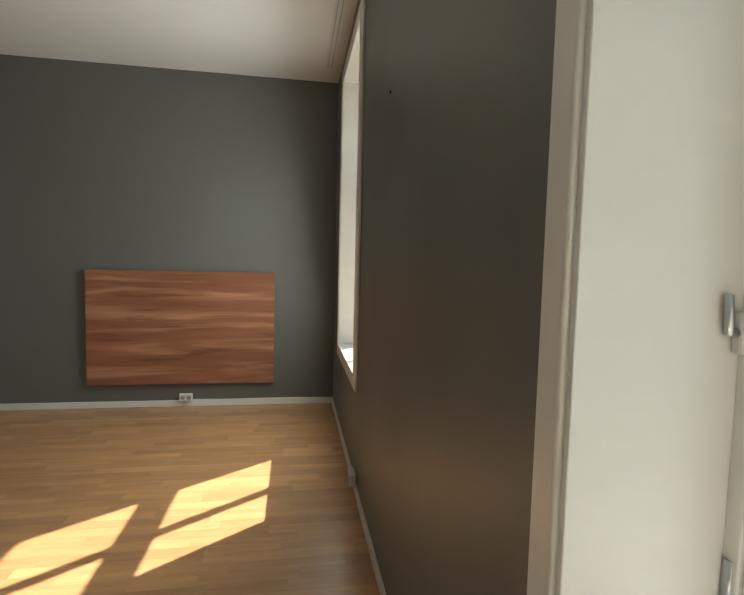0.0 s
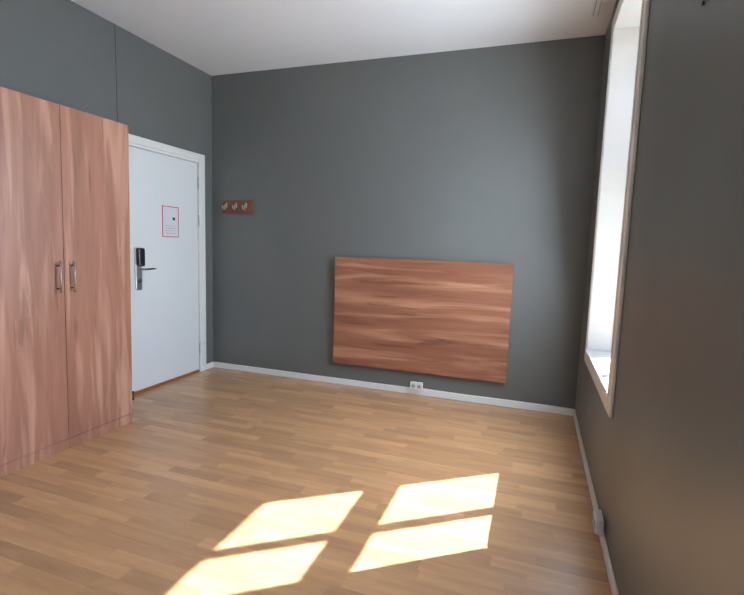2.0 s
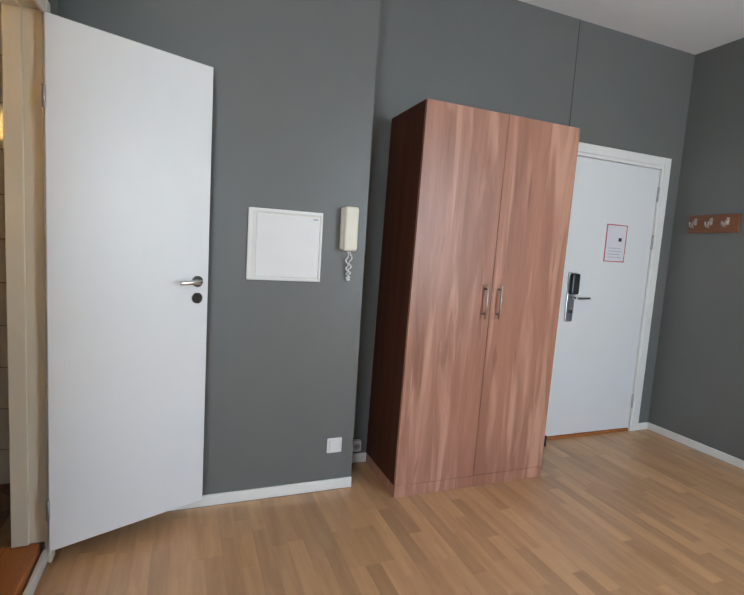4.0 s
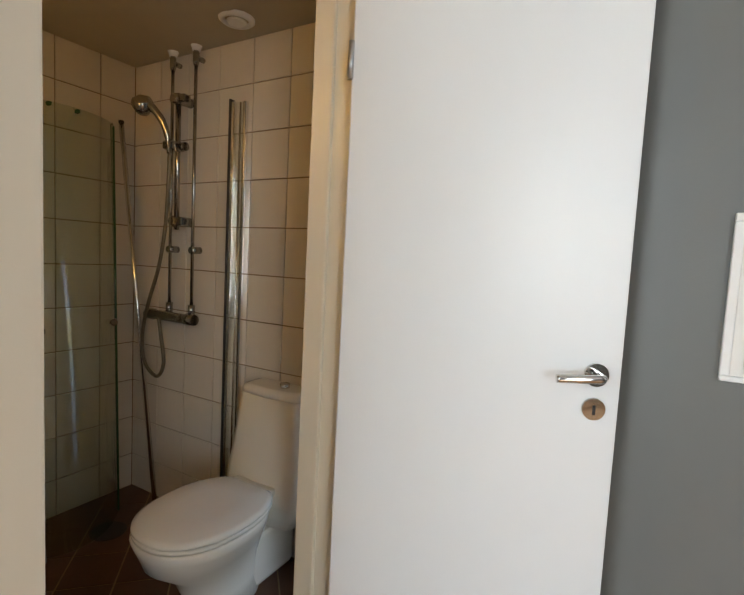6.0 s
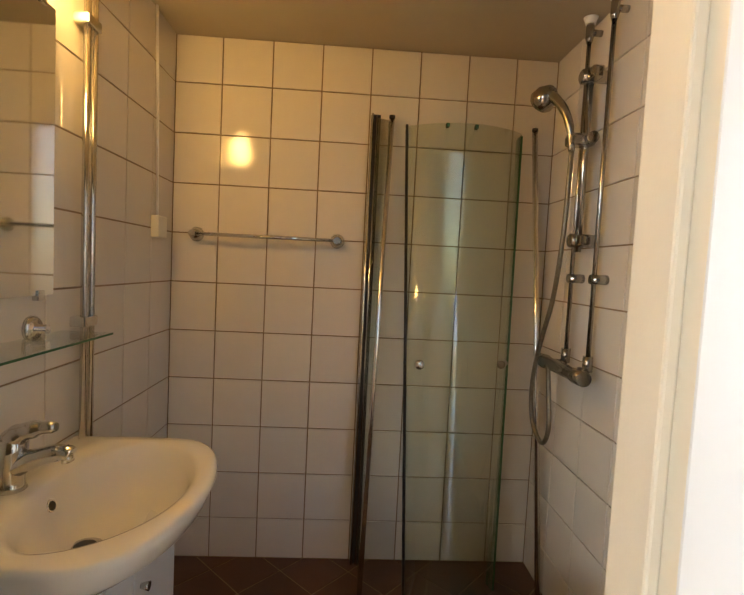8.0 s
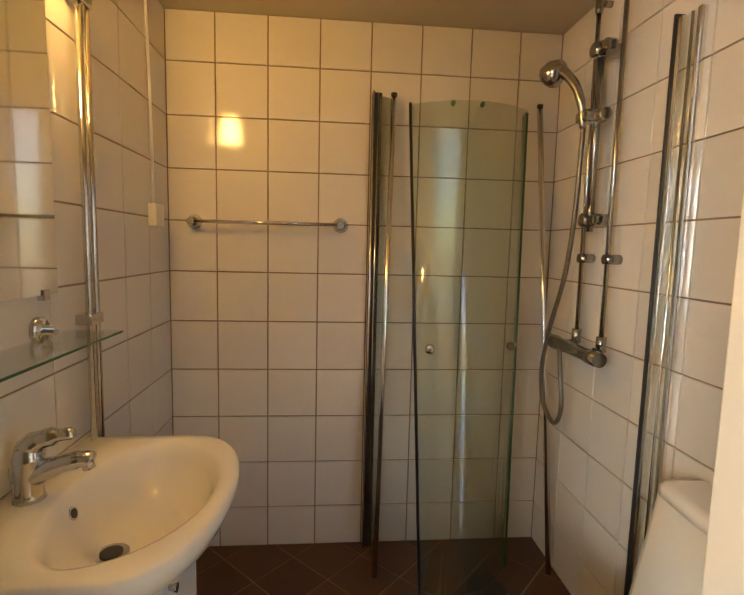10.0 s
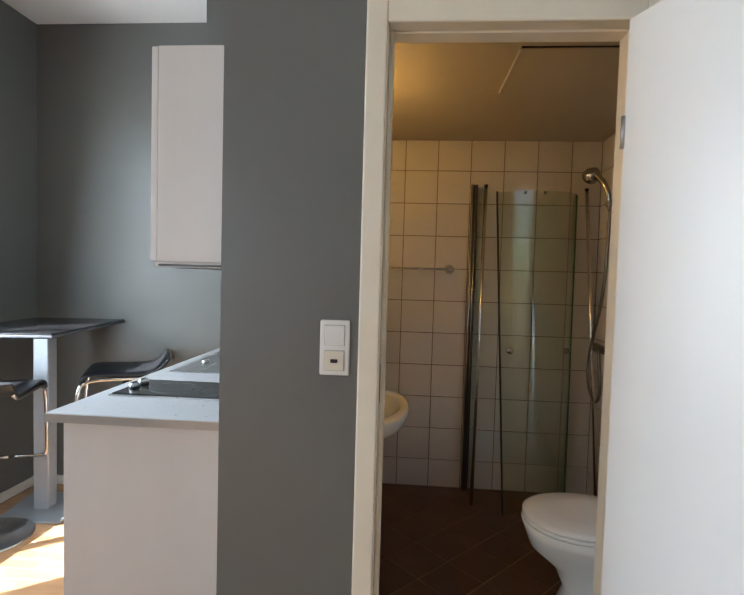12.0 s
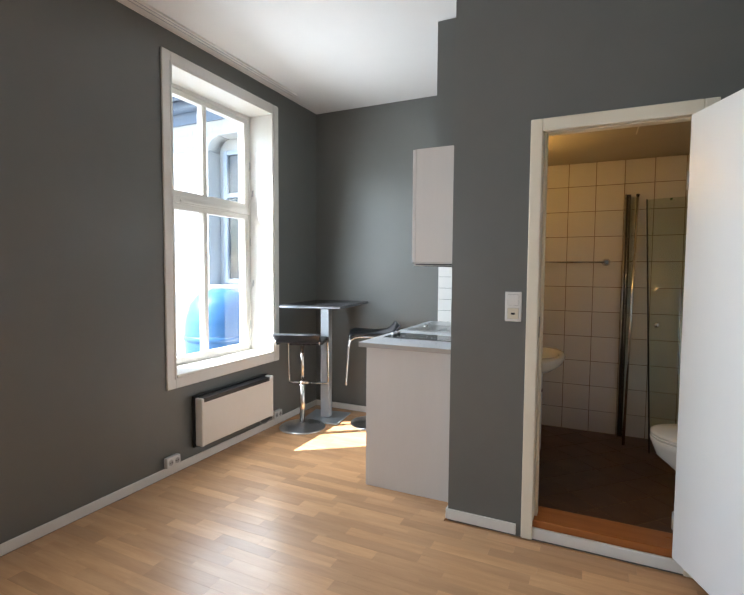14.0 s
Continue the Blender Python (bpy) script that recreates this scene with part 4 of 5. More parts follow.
pipes = thing("water_pipes", "two chrome water pipes clamped to the tiles", "pipes")
for y in (0.565, 0.60):
    part("pipe", tubed([(BL - 0.03, y, 0.45), (BL - 0.03, y, BH)], 0.009, 12), CHROME, pipes)
for zz in (1.17, 1.95):
    part("clamp", boxed(BL - 0.042, BL, 0.55, 0.615, zz - 0.014, zz + 0.014, 0.004), CHROME, pipes)
cord = thing("pull_switch", "small ivory junction box with a white cable", "switch")
part("box", boxed(BL - 0.03, BL, 0.04, 0.12, 1.425, 1.505, 0.004), IVORY, cord)
part("cable", tubed([(BL - 0.006, 0.075, 1.50), (BL - 0.006, 0.09, 1.9), (BL - 0.006, 0.115, BH)], 0.005, 8), PLAST, cord)

vent = thing("ceiling_vent", "round white exhaust vent in the bathroom ceiling", "vent")
part("ring", rings_mesh(bmesh.new(), [[(-3.36 + r * math.cos(a), 0.755 + r * math.sin(a), BH - z) for a in (2 * math.pi * k / 32 for k in range(32))]
                                      for r, z in ((0.068, 0), (0.068, 0.008), (0.058, 0.016), (0.05, 0.016), (0.047, 0.002))], False, False), PLAST, vent)
part("disc", tubed([(-3.36, 0.755, BH), (-3.36, 0.755, BH - 0.012), (-3.36, 0.755, BH - 0.02)], [0.012, 0.038, 0.034], 28), PLAST, vent)
hatch = thing("ceiling_hatch", "flush painted inspection hatch in the bathroom ceiling", "hatch")
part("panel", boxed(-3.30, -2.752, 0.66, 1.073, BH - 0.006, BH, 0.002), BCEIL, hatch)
part("frame_gap", boxed(-3.302, -2.748, 1.0735, 1.0795, BH - 0.004, BH - 0.0005), DARKSEAL, hatch, "dark gap along the hatch edge")
part("edge_strip", boxed(-2.7515, -2.744, 0.66, 1.073, BH - 0.0085, BH - 0.0005, 0.002), IVORY, hatch, "pale hatch edge")

# toilet
TY, TC = 0.94, 0.95
toilet = thing("toilet", "white porcelain toilet with closed lid and cistern", "toilet")


def oval(cx, rx, ry, z, n=40, back=0.0):
    out = []
    for k in range(n):
        a = 2 * math.pi * k / n
        c, s = math.cos(a), math.sin(a)
        x = cx + rx * (abs(c) ** 0.92) * (1 if c > 0 else -1)
        out.append((max(x, cx - rx + back), TY + ry * (abs(s) ** 0.9) * (1 if s > 0 else -1), z))
    return out


part("bowl", rings_mesh(bmesh.new(), [oval(-3.17, 0.17, 0.105, BF), oval(-3.18, 0.15, 0.09, 0.16), oval(-3.16, 0.17, 0.105, 0.25), oval(-3.11, 0.22, 0.155, 0.335),
                                      oval(-3.10, 0.232, 0.185, 0.395), oval(-3.095, 0.238, 0.193, 0.426), oval(-3.095, 0.233, 0.187, 0.434)]), PORC, toilet)
part("seat", rings_mesh(bmesh.new(), [oval(-3.105, 0.238, 0.187, 0.4350), oval(-3.105, 0.244, 0.192, 0.4390), oval(-3.105, 0.244, 0.192, 0.4460), oval(-3.105, 0.238, 0.187, 0.4500)]), PORC, toilet)
part("lid", rings_mesh(bmesh.new(), [oval(-3.105, 0.24, 0.188, 0.4515, back=0.035), oval(-3.105, 0.246, 0.193, 0.4560, back=0.035), oval(-3.105, 0.244, 0.191, 0.4640, back=0.035), oval(-3.105, 0.226, 0.174, 0.4720, back=0.03), oval(-3.095, 0.12, 0.096, 0.4760)]), PORC, toilet)
part("hinge_block", boxed(-3.36, -3.31, TY - 0.1, TY + 0.1, 0.425, 0.461, 0.008), PORC, toilet)


def tank(z, w, xf):
    c = 0.035
    return [(x, y, z) for x, y in ((BR + 0.004, TC - w), (xf - c, TC - w), (xf - c * 0.3, TC - w + c * 0.3), (xf, TC - w + c), (xf + 0.012, TC),
                                   (xf, TC + w - c), (xf - c * 0.3, TC + w - c * 0.3), (xf - c, TC + w), (BR + 0.004, TC + w))]


part("cistern", rings_mesh(bmesh.new(), [tank(0.30, 0.15, -3.35), tank(0.40, 0.19, -3.345), tank(0.45, 0.192, -3.35), tank(0.65, 0.172, -3.372), tank(0.79, 0.156, -3.385)]), PORC, toilet)
part("cistern_lid", rings_mesh(bmesh.new(), [tank(0.7905, 0.157, -3.384), tank(0.81, 0.155, -3.386), tank(0.82, 0.147, -3.392), tank(0.824, 0.13, -3.405)]), PORC, toilet)
part("flush_button", tubed([(-3.44, TC + 0.04, 0.82), (-3.44, TC + 0.04, 0.842)], 0.02, 20), CHROME, toilet)
part("pedestal", boxed(BR + 0.004, -3.25, TY - 0.08, TY + 0.08, BF, 0.30, 0.02), PORC, toilet)

# shower set
XS = BR + 0.042
shower = thing("shower_set", "chrome hand shower on a riser rail with mixer", "shower")
P1, P2 = 0.25, 0.405
for y in (P1, P2):
    part("supply_pipe", tubed([(XS, y, 1.085), (XS, y, BH - 0.03)], 0.0075, 12), DULLCH, shower)
    part("coupling", tubed([(XS, y, BH - 0.085), (XS, y, BH - 0.07), (XS, y, BH - 0.03), (XS, y, BH - 0.02)], [0.010, 0.0135, 0.0135, 0.011], 14), DULLCH, shower)
    part("end_cap", tubed([(XS, y, BH - 0.022), (XS, y, BH - 0.006), (XS, y, BH)], [0.017, 0.021, 0.024], 18), PLAST, shower, "white plastic collar")
    part("elbow", tubed([(BR, y, BH - 0.05), (XS, y, BH - 0.05)], 0.011, 12), DULLCH, shower)
    part("clip", tubed([(BR, y, 1.35), (XS + 0.012, y, 1.35)], 0.016, 12), DULLCH, shower)
    part("union", tubed([(XS, y, 1.05), (XS, y, 1.10)], 0.016, 12), DULLCH, shower)
RY, RX = 0.318, XS + 0.02
part("riser_rail", tubed([(RX, RY, 1.44), (RX, RY, 2.045)], 0.012, 14), DULLCH, shower)
for zz in (1.478, 2.018):
    part("rail_bracket", tubed([(BR, RY + 0.01, zz), (XS, RY + 0.005, zz), (XS + 0.005, RY, zz), (XS + 0.048, RY, zz), (XS + 0.052, RY, zz)], [0.022, 0.02, 0.024, 0.024, 0.018], 16), DULLCH, shower)
    part("bracket_cap", boxed(XS, XS + 0.04, RY - 0.02, RY + 0.06, zz - 0.019, zz + 0.019, 0.008), DULLCH, shower)
sl = part("slider", boxed(XS - 0.005, XS + 0.082, RY - 0.03, RY + 0.03, 1.79, 1.83, 0.011), DULLCH, shower)
part("slider_knob", tubed([(XS + 0.02, RY + 0.03, 1.81), (XS + 0.02, RY + 0.055, 1.81)], 0.019, 16), DULLCH, sl)
XH = XS + 0.07
hd = part("hand_shower", tubed(smooth_path([(XH, 0.328, 1.77), (XH + 0.010, 0.324, 1.85), (XH + 0.026, 0.308, 1.91), (XH + 0.046, 0.278, 1.955), (XH + 0.060, 0.255, 1.975)], 4),
                               [0.011] * 4 + [0.014] * 4 + [0.016] * 4 + [0.018] * 4 + [0.022], 14), DULLCH, shower)
part("spray_head", tubed([(XH + 0.052, 0.268, 1.990), (XH + 0.062, 0.245, 1.978), (XH + 0.072, 0.222, 1.962), (XH + 0.076, 0.212, 1.955)], [0.02, 0.040, 0.045, 0.037], 24), DULLCH, hd)
part("spray_face", tubed([(XH + 0.0755, 0.2125, 1.9555), (XH + 0.077, 0.209, 1.953)], 0.033, 24), HOSE, hd)
hose = smooth_path([(XH, 0.329, 1.775), (XH, 0.322, 1.624), (XH, 0.307, 1.45), (XH, 0.266, 1.27), (XH + 0.01, 0.205, 1.09), (XH + 0.01, 0.165, 0.933), (XH + 0.005, 0.182, 0.808),
                    (XH, 0.262, 0.757), (XH, 0.309, 0.826), (XH, 0.285, 0.96), (XH, 0.268, 1.04)], 8)
part("hose", tubed(hose, 0.0085, 10), HOSE, shower, "coiled steel shower hose")
MZ, MX = 1.043, XS + 0.055
mx = part("mixer", tubed([(MX, 0.165, MZ), (MX, 0.212, MZ), (MX, 0.217, MZ), (MX, 0.435, MZ), (MX, 0.44, MZ), (MX, 0.495, MZ)],
                         [0.023, 0.026, 0.022, 0.022, 0.026, 0.024], 18), DULLCH, shower, "chrome thermostat mixer bar")
for y in (P1, P2):
    part("elbow", tubed([(XS, y, MZ), (MX - 0.01, y, MZ)], 0.018, 12), DULLCH, mx)
part("temperature_stop", tubed([(MX, 0.462, MZ + 0.02), (MX, 0.462, MZ + 0.032)], 0.007, 10), DARKSEAL, mx)

# shower enclosure with curved leaves folded in against the corner
encl = thing("shower_enclosure", "folded glass shower enclosure with chrome posts", "shower enclosure")
pa = part("wall_profile", boxed(-2.774, -2.735, BB, BB + 0.03, BF, 1.972, 0.002), DARKSEAL, encl)
part("chrome_edge", tubed([(-2.7405, BB + 0.036, BF), (-2.7405, BB + 0.036, 1.975)], 0.0045, 14), POLISH, pa, "bright chrome edge")
part("chrome_line", tubed([(-2.7585, BB + 0.033, BF), (-2.7585, BB + 0.033, 1.97)], 0.004, 10), CHROME, pa)
pb = part("wall_profile", boxed(BR, BR + 0.022, 0.605, 0.622, BF, 1.99, 0.003), POLISH, encl)
part("seal", boxed(BR, BR + 0.026, 0.597, 0.605, BF, 2.0), DARKSEAL, pb, "dark rubber seal")
part("glass_strip", boxed(BR + 0.012, BR + 0.017, 0.617, 0.684, BF + 0.01, 1.985, 0.001), PANE, pb, "narrow clear glass strip")
part("edge_strip", boxed(BR + 0.002, BR + 0.022, 0.676, 0.690, BF + 0.01, 1.985, 0.003), POLISH, pb)
part("edge_strip", tubed([(BR + 0.022, 0.662, BF + 0.01), (BR + 0.022, 0.662, 1.98)], 0.004, 10), POLISH, pb)
part("post", tubed([(-2.772, 0.128, BF), (-2.82, BB + 0.03, 1.965)], 0.0105, 14), POLISH, encl)
part("post", tubed([(-3.474, 0.145, BF), (-3.412, BB + 0.03, 1.945)], 0.0115, 14), POLISH, encl)
for px_, py_, pz_ in ((-2.82, BB + 0.03, 1.96), (-3.412, BB + 0.03, 1.945)):
    part("cap", tubed([(px_, py_, pz_), (px_, py_, pz_ + 0.012)], 0.0125, 12), DARKSEAL, encl)


def leaf_mesh(bottom, top_, z0, z1, bulge, n=16, thick=0.003):
    """A curved upright sheet between two edges, each given at its foot and head."""
    bm = bmesh.new()
    (a0, b0), (a1, b1) = bottom, top_
    cols = []
    for k in range(n + 1):
        t = k / n
        row = []
        for z, a, b in ((z0, a0, b0), (z1, a1, b1)):
            x, y = a[0] + (b[0] - a[0]) * t, a[1] + (b[1] - a[1]) * t + bulge * 4 * t * (1 - t)
            row += [(x, y - thick, z), (x, y + thick, z)]
        cols.append([bm.verts.new(p) for p in row])
    for c, e in zip(cols, cols[1:]):
        for i, j in ((0, 2), (2, 3), (3, 1), (1, 0)):
            bm.faces.new((c[i], e[i], e[j], c[j])).smooth = True
    for c in (cols[0], cols[-1]):
        bm.faces.new((c[0], c[2], c[3], c[1]))
    return bm


gl = part("glass_leaf", leaf_mesh(((-2.934, 0.226), (-3.302, 0.114)), ((-2.877, 0.0), (-3.335, 0.0)), BF + 0.015, 1.915, 0.085), SHOWER, encl, "curved green-tinted glass leaf")
part("seal", tubed([(-2.932, 0.228, BF), (-2.875, 0.002, 1.92)], 0.006, 8), DARKSEAL, gl, "dark rubber seal")
part("seal", tubed([(-3.303, 0.116, BF + 0.015), (-3.337, 0.0, 1.905)], 0.0045, 8), GEDGE, gl, "dark green glass edge")
part("fixed_glass", leaf_mesh(((-2.762, BB + 0.06), (-2.772, 0.128)), ((-2.762, BB + 0.055), (-2.82, BB + 0.03)), BF + 0.01, 1.95, 0.0, 2), SHOWER, encl)
part("knob", tubed([(-2.955, 0.12, 1.0), (-2.954, 0.15, 1.0), (-2.954, 0.156, 1.0), (-2.954, 0.161, 1.0), (-2.954, 0.164, 1.0)], [0.011, 0.019, 0.018, 0.012, 0.004], 22), CHROME, gl, "small round chrome knob")
part("knob", tubed([(-3.305, 0.075, 1.005), (-3.285, 0.10, 1.005), (-3.275, 0.115, 1.005), (-3.274, 0.117, 1.005)], [0.011, 0.012, 0.016, 0.010], 16), HOSE, gl)
for x in (-3.02, -3.13):
    part("glass_clip", boxed(x - 0.006, x + 0.006, 0.075, 0.098, 1.895, 1.91, 0.002), GEDGE, gl)
drain = thing("floor_drain", "round dark floor drain in the shower", "drain")
part("grate", tubed([(-3.19, 0.22, BF), (-3.19, 0.22, BF + 0.003)], 0.075, 28), DARKSEAL, drain)

# ---- outside ----
ground = structure("ground", boxed(T, 400, -200, 200, -0.9, -0.6), PAVE, "pale concrete paving of the yard outside the windows", "ground")
house = thing("house", "white rendered house across the yard with slate roof", "house")
CX, CY, EZ = 1.6, -2.75, 4.35   # near end, front and eaves of the house
NX, NZ, ND = (2.95, 4.10), (1.03, 3.86), 0.32   # window niche
part("wall", slab(bmesh.new(), [CX, *NX, 16], [-0.6, *NZ, EZ], [(*NX, *NZ)], lambda u, v, s: (u, CY - ND * s, v)), RENDER, house, "sunlit white brick front")
part("wall", boxed(CX, CX + 0.3, -14, CY - ND, -0.6, EZ), RENDER, house, "shaded white brick gable")
for corner, way in ((NX[1], -1), (NX[0], 1)):   # rounded shoulders of the niche
    bm, rr = bmesh.new(), 0.26
    loop = [(corner, NZ[1])] + [(corner + way * rr * (1 - math.cos(a)), NZ[1] - rr * (1 - math.sin(a))) for a in (math.pi / 16 * k for k in range(9))]
    rings_mesh(bm, [[(x, CY - 0.002, z) for x, z in loop], [(x, CY - ND + 0.002, z) for x, z in loop]])
    part("shoulder", bm, RENDER, house)
part("cornice", boxed(CX - 0.25, 16, CY - 0.3, CY + 0.25, EZ, EZ + 0.16, 0.03), TRIMB, house, "blue-grey eaves board")
part("cornice", boxed(CX, 16, CY + 0.004, CY + 0.05, EZ - 0.22, EZ - 0.001, 0.01), TRIMB, house, "blue-grey frieze board")
part("roof", rings_mesh(bmesh.new(), [[(CX - 0.35, CY + 0.35, EZ + 0.16), (16, CY + 0.35, EZ + 0.16), (16, -14, EZ + 0.16), (CX - 0.35, -14, EZ + 0.16)],
                                      [(CX - 0.35, CY + 0.35, EZ + 0.22), (16, CY + 0.35, EZ + 0.22), (16, -14, EZ + 0.22), (CX - 0.35, -14, EZ + 0.22)],
                                      [(CX + 4, CY - 4, EZ + 3.2), (16, CY - 4, EZ + 3.2), (16, -10, EZ + 3.2), (CX + 4, -10, EZ + 3.2)]]), ROOFM, house)
part("gutter", tubed([(CX - 0.36, CY + 0.41, EZ + 0.15), (16, CY + 0.41, EZ + 0.13)], 0.055, 10), TRIMB, house)
x0, x1, z0, z1, yb = NX[0] + 0.02, NX[1] - 0.14, NZ[0] + 0.08, NZ[1] - 0.22, CY - ND
part("niche_back", boxed(NX[0] - 0.1, NX[1] + 0.1, yb - 0.12, yb - 0.001, NZ[0] - 0.1, NZ[1] + 0.1), RENDER, house)
wi = part("window", boxed(x0 + 0.05, x1 - 0.05, yb + 0.004, yb + 0.02, z0 + 0.05, z1 - 0.05), DARKGL, house, "window with blue-grey frame in a niche")
xm = (x0 + x1) / 2
for a, b, c, e in ((x0, x0 + 0.09, z0, z1), (x1 - 0.09, x1, z0, z1), (x0 + 0.09, x1 - 0.09, z1 - 0.09, z1), (x0 + 0.09, x1 - 0.09, z0, z0 + 0.09),
                   (xm - 0.05, xm + 0.05, z0 + 0.09, z1 - 0.09), (x0 + 0.09, xm - 0.05, 2.75, 2.83), (xm + 0.05, x1 - 0.09, 2.75, 2.83)):
    part("frame", boxed(a, b, yb, yb + 0.07, c, e, 0.01), TRIMW, wi)
part("sill", boxed(x0 - 0.02, NX[1] - 0.02, yb, CY + 0.09, NZ[0], NZ[0] + 0.06, 0.01), TRIMW, wi)
container = thing("yard_container", "blue round-topped plastic container in the yard", "container", (2.93, -1.78, -0.6))
part("body", rings_mesh(bmesh.new(), [[(r * math.cos(a), r * math.sin(a), z) for a in (2 * math.pi * k / 32 for k in range(32))]
                                      for r, z in ((0.44, 0), (0.52, 0.08), (0.55, 0.9), (0.54, 1.15), (0.47, 1.42), (0.34, 1.58), (0.15, 1.66))]), BLUEP, container)
part("band", rings_mesh(bmesh.new(), [[(r * math.cos(a), r * math.sin(a), z) for a in (2 * math.pi * k / 32 for k in range(32))]
                                      for r, z in ((0.552, 0.86), (0.565, 0.87), (0.565, 0.93), (0.552, 0.94))], False, False), BLUEP, container)


# ---- tiles, parquet strips: repeated pieces ----
def piece_mesh(name, w, h, d, material, ch=0.0012):
    """A thin piece in the local xy plane, centred, top at z = 0 with a small chamfer."""
    ch = min(ch, 0.004 * h)
    v = []
    for s, z in ((0, -d), (0, -ch), (ch, 0)):
        v += [(-w / 2 + s, -h / 2 + s, z), (w / 2 - s, -h / 2 + s, z), (w / 2 - s, h / 2 - s, z), (-w / 2 + s, h / 2 - s, z)]
    f = [(8, 9, 10, 11)]
    for r in (0, 4):
        f += [(r + k, r + (k + 1) % 4, r + 4 + (k + 1) % 4, r + 4 + k) for k in range(4)]
    me = bpy.data.meshes.new(name)
    me.from_pydata(v, [], f)
    me.materials.append(material)
    return me


PIECES = {}


def piece(name, parent, m, w, h, d, material):
    key = (name, round(w, 4), round(h, 4), material.name)
    if key not in PIECES:
        PIECES[key] = piece_mesh(name, w, h, d, material, 0.0004 if name == "parquet_strip" else 0.0012)
    ob = new(name, PIECES[key])
    ob.parent = parent
    ob.matrix_basis = m
    return ob


G = 0.005
rows_z = [BF] + [0.259 + 0.2 * k for k in range(10)] + [BH]
rnd = random.Random(5)


def tile_wall(parent, us, turn, at):
    """us: column lines; at(u, z) is the place of a tile's middle on the wall."""
    for u0, u1 in zip(us, us[1:]):
        for z0, z1 in zip(rows_z, rows_z[1:]):
            m = Matrix.Translation(at((u0 + u1) / 2, (z0 + z1) / 2)) @ turn @ pose(0, 0, 0, rnd.uniform(-0.12, 0.12), rnd.uniform(-0.12, 0.12), 0)
            piece("tile", parent, m, abs(u1 - u0) - G, z1 - z0 - G, 0.0068, TILE)


obs = {o.name: o for o in scene.objects}
tile_wall(obs["wall_bath_back"], [BL] + [-2.13 - 0.2 * k for k in range(7)] + [BR], pose(0, 0, 0, 90, 0, 180), lambda u, z: (u, BB, z))
tile_wall(obs["wall_bath_shower"], [BB] + [BB + 0.2 + 0.2 * k for k in range(7)] + [YD - 0.1], pose(0, 0, 0, 90, 0, 90), lambda u, z: (BR, u, z))
tile_wall(obs["wall_bath_basin"], [BB] + [BB + 0.2 + 0.2 * k for k in range(7)] + [YD - 0.104], pose(0, 0, 0, 90, 0, -90), lambda u, z: (BL, u, z))
# splashback on the kitchen end wall
for i in range(4):
    for j in range(5):
        piece("tile", obs["wall_south"], pose(XK + 0.075 + 0.139 * i, 0.006, KZ + 0.05 + 0.1 * j, 90, 0, 180), 0.136, 0.097, 0.0058, PLAST)

# diagonal floor tiles, cut to the room
S = 0.2


def clip(poly, axis, value, keep_less):
    out = []
    for a, b in zip(poly, poly[1:] + poly[:1]):
        ia, ib = ((p[axis] <= value) == keep_less for p in (a, b))
        if ia:
            out.append(a)
        if ia != ib:
            t = (value - a[axis]) / (b[axis] - a[axis])
            out.append((a[0] + (b[0] - a[0]) * t, a[1] + (b[1] - a[1]) * t))
    return out


for i in range(-14, 15):
    for j in range(-14, 15):
        cx, cy = -2.73 + (i - j) * S * 0.7071, 0.7 + (i + j) * S * 0.7071
        r = (S - 0.006) * 0.7071
        poly = [(cx - r, cy), (cx, cy - r), (cx + r, cy), (cx, cy + r)]
        for axis, value, less in ((0, BR, False), (0, BL, True), (1, BB, False), (1, YD - 0.186, True)):
            poly = clip(poly, axis, value, less) if len(poly) > 2 else []
        if len(poly) < 3:
            continue
        n = len(poly)
        me = bpy.data.meshes.new("floor_tile")
        me.from_pydata([(x - cx, y - cy, -0.006) for x, y in poly] + [(x - cx, y - cy, 0) for x, y in poly], [],
                       [tuple(range(n, 2 * n))] + [(k, (k + 1) % n, n + (k + 1) % n, n + k) for k in range(n)])
        me.materials.append(FTILE)
        ob = new("floor_tile", me)
        ob.parent = bath_floor
        ob.location = (cx, cy, BF)

# parquet strips run along x
SW, rest = 0.0695, []
rnd = random.Random(11)
near = []
y = 0.013
while y < L - 0.013:
    w = min(SW, L - 0.012 - y)
    x = XW + 0.001 - rnd.uniform(0, 0.4)
    while x < -0.013:
        ln = rnd.choice((0.26, 0.34, 0.34, 0.42, 0.42, 0.50))
        a, b = max(x, XW + 0.001), min(x + ln, -0.013)
        if b - a > 0.02:
            near.append((a, b, y, w))
        x += ln
    y += SW


def cut(s):
    a, b, y0, w = s
    c = y0 + w / 2
    lo = XK + 0.012 if c < YD + 0.012 else XF + 0.012 if c < YF else XW + 0.001
    return (max(a, lo), b, y0, w)


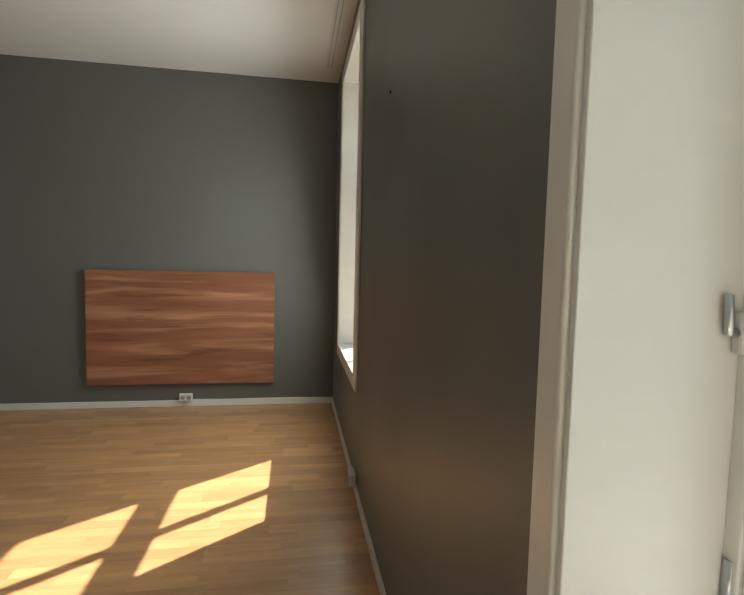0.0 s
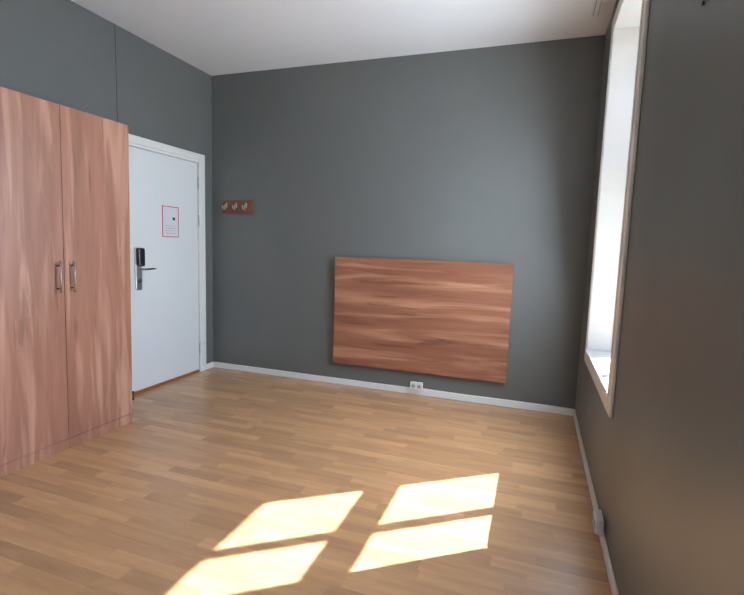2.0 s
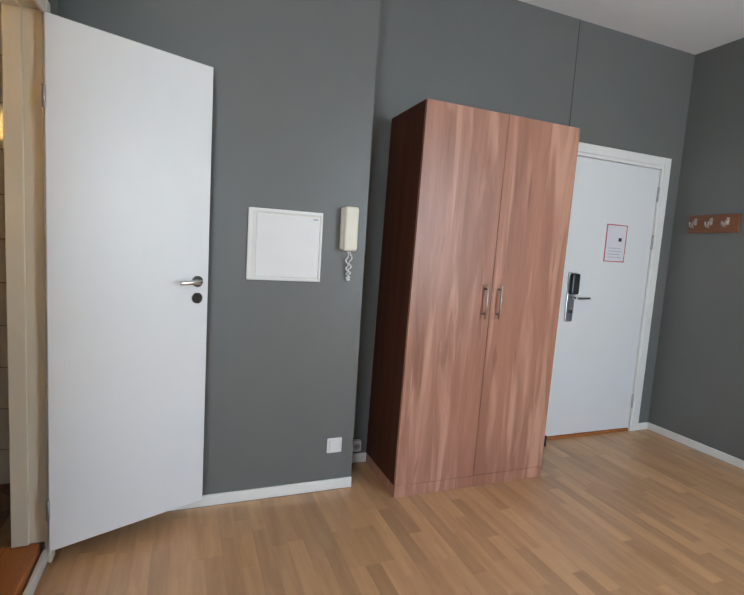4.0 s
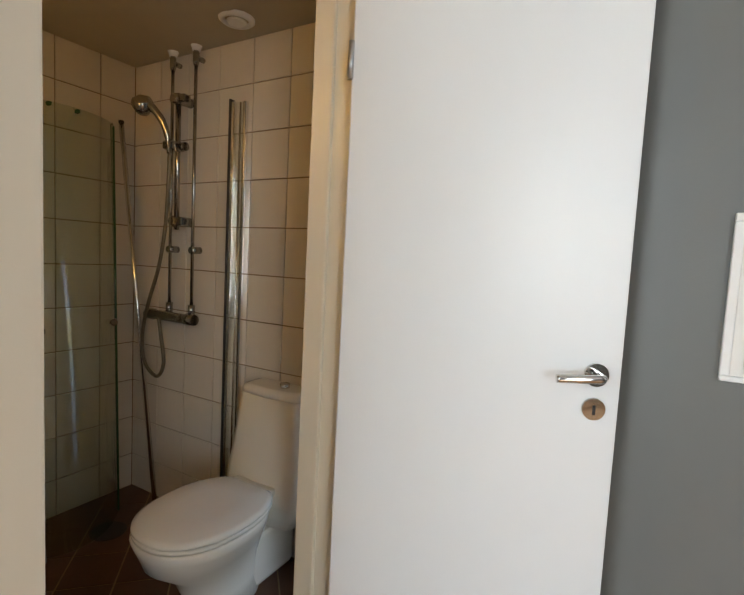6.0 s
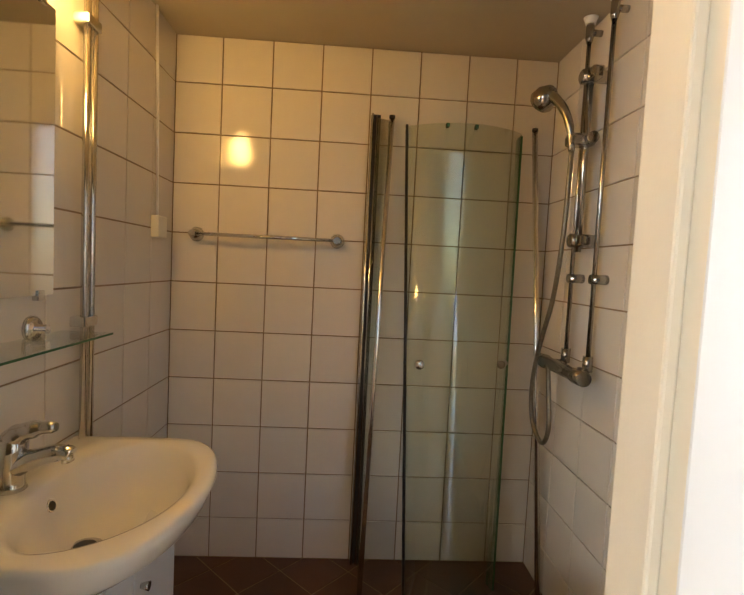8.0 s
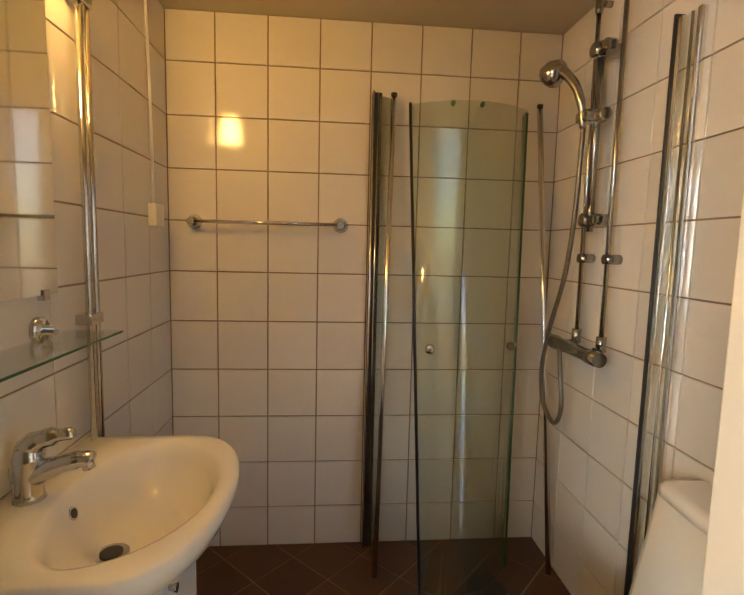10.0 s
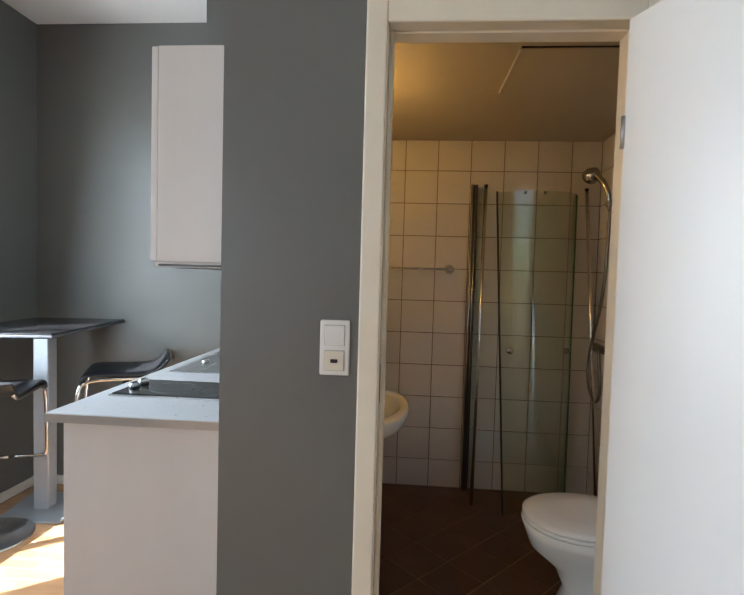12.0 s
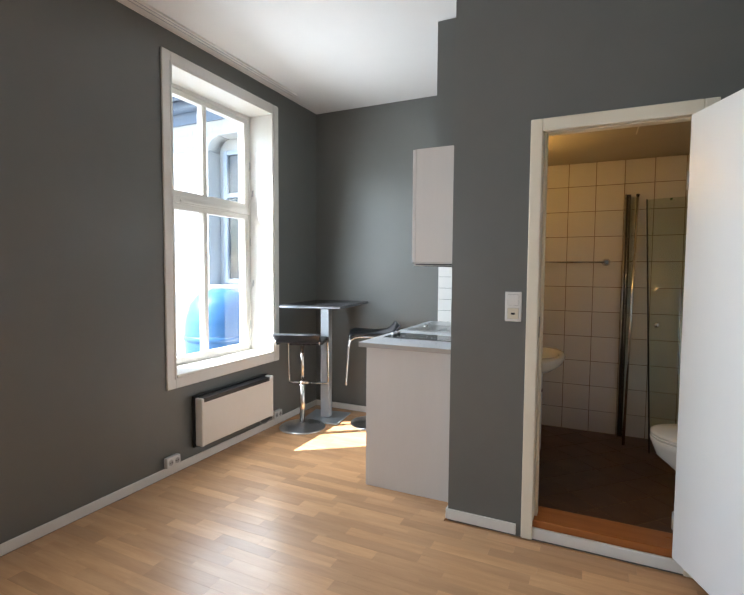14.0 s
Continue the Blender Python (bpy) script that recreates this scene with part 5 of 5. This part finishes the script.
strips = [s for s in map(cut, near) if s[1] - s[0] > 0.02]
strips.sort(key=lambda s: (s[2] < 1.5) + (s[2] > 4.35) + ((s[0] + s[1]) / 2 > -0.25))
for k, (a, b, y0, w) in enumerate(strips):
    if k < 300:
        piece("parquet_strip", floor, pose((a + b) / 2, y0 + w / 2, 0), round(b - a, 3) - 0.0003, w - 0.0003, 0.011, PARQ)
    else:
        rest.append((a, b, y0, w))
vs, fs = [], []
for a, b, y0, w in rest:
    g, k = 0.00015, len(vs)
    for s, z in ((0, -0.011), (0, -0.0004), (0.0004, 0)):
        vs += [(a + g + s, y0 + g + s, z), (b - g - s, y0 + g + s, z), (b - g - s, y0 + w - g - s, z), (a + g + s, y0 + w - g - s, z)]
    fs.append((k + 8, k + 9, k + 10, k + 11))
    for r in (0, 4):
        fs += [(k + r + q, k + r + (q + 1) % 4, k + r + 4 + (q + 1) % 4, k + r + 4 + q) for q in range(4)]
me = bpy.data.meshes.new("parquet_rest")
me.from_pydata(vs, [], fs)
me.materials.append(PARQ_REST)
ob = new("parquet_rest", me)
ob.parent = floor
tagged(ob, kind="stuff")

# painted bricks on the house, too far off to pick apart
vs, fs = [], []


def brick_face(u0, u1, z0, z1, place, hole=None):
    """Courses of bricks between u0 and u1; place(u, z, out) gives a point."""
    z, row = z0, 0
    while z < z1 - 0.07:
        u = u0 - (0.125 if row % 2 else 0)
        while u < u1:
            a, b = max(u, u0), min(u + 0.238, u1)
            if b - a > 0.03 and not (hole and a < hole[1] and b > hole[0] and z < hole[3] and z + 0.065 > hole[2]):
                k, d = len(vs), rnd.uniform(0.003, 0.005)
                vs.extend(place(p, q, o) for o in (0.001, d) for p, q in ((a, z), (b, z), (b, z + 0.065), (a, z + 0.065)))
                fs.extend([(k + 4, k + 5, k + 6, k + 7), *((k + q, k + (q + 1) % 4, k + 4 + (q + 1) % 4, k + 4 + q) for q in range(4))])
            u += 0.25
        z += 0.077
        row += 1


brick_face(CX, 8.5, -0.6, EZ - 0.22, lambda u, z, o: (u, CY + o, z), (*NX, *NZ))
me = bpy.data.meshes.new("bricks")
me.from_pydata(vs, [], fs)
me.materials.append(RENDER)
ob = new("bricks", me)
ob.parent = house
tagged(ob, kind="stuff")
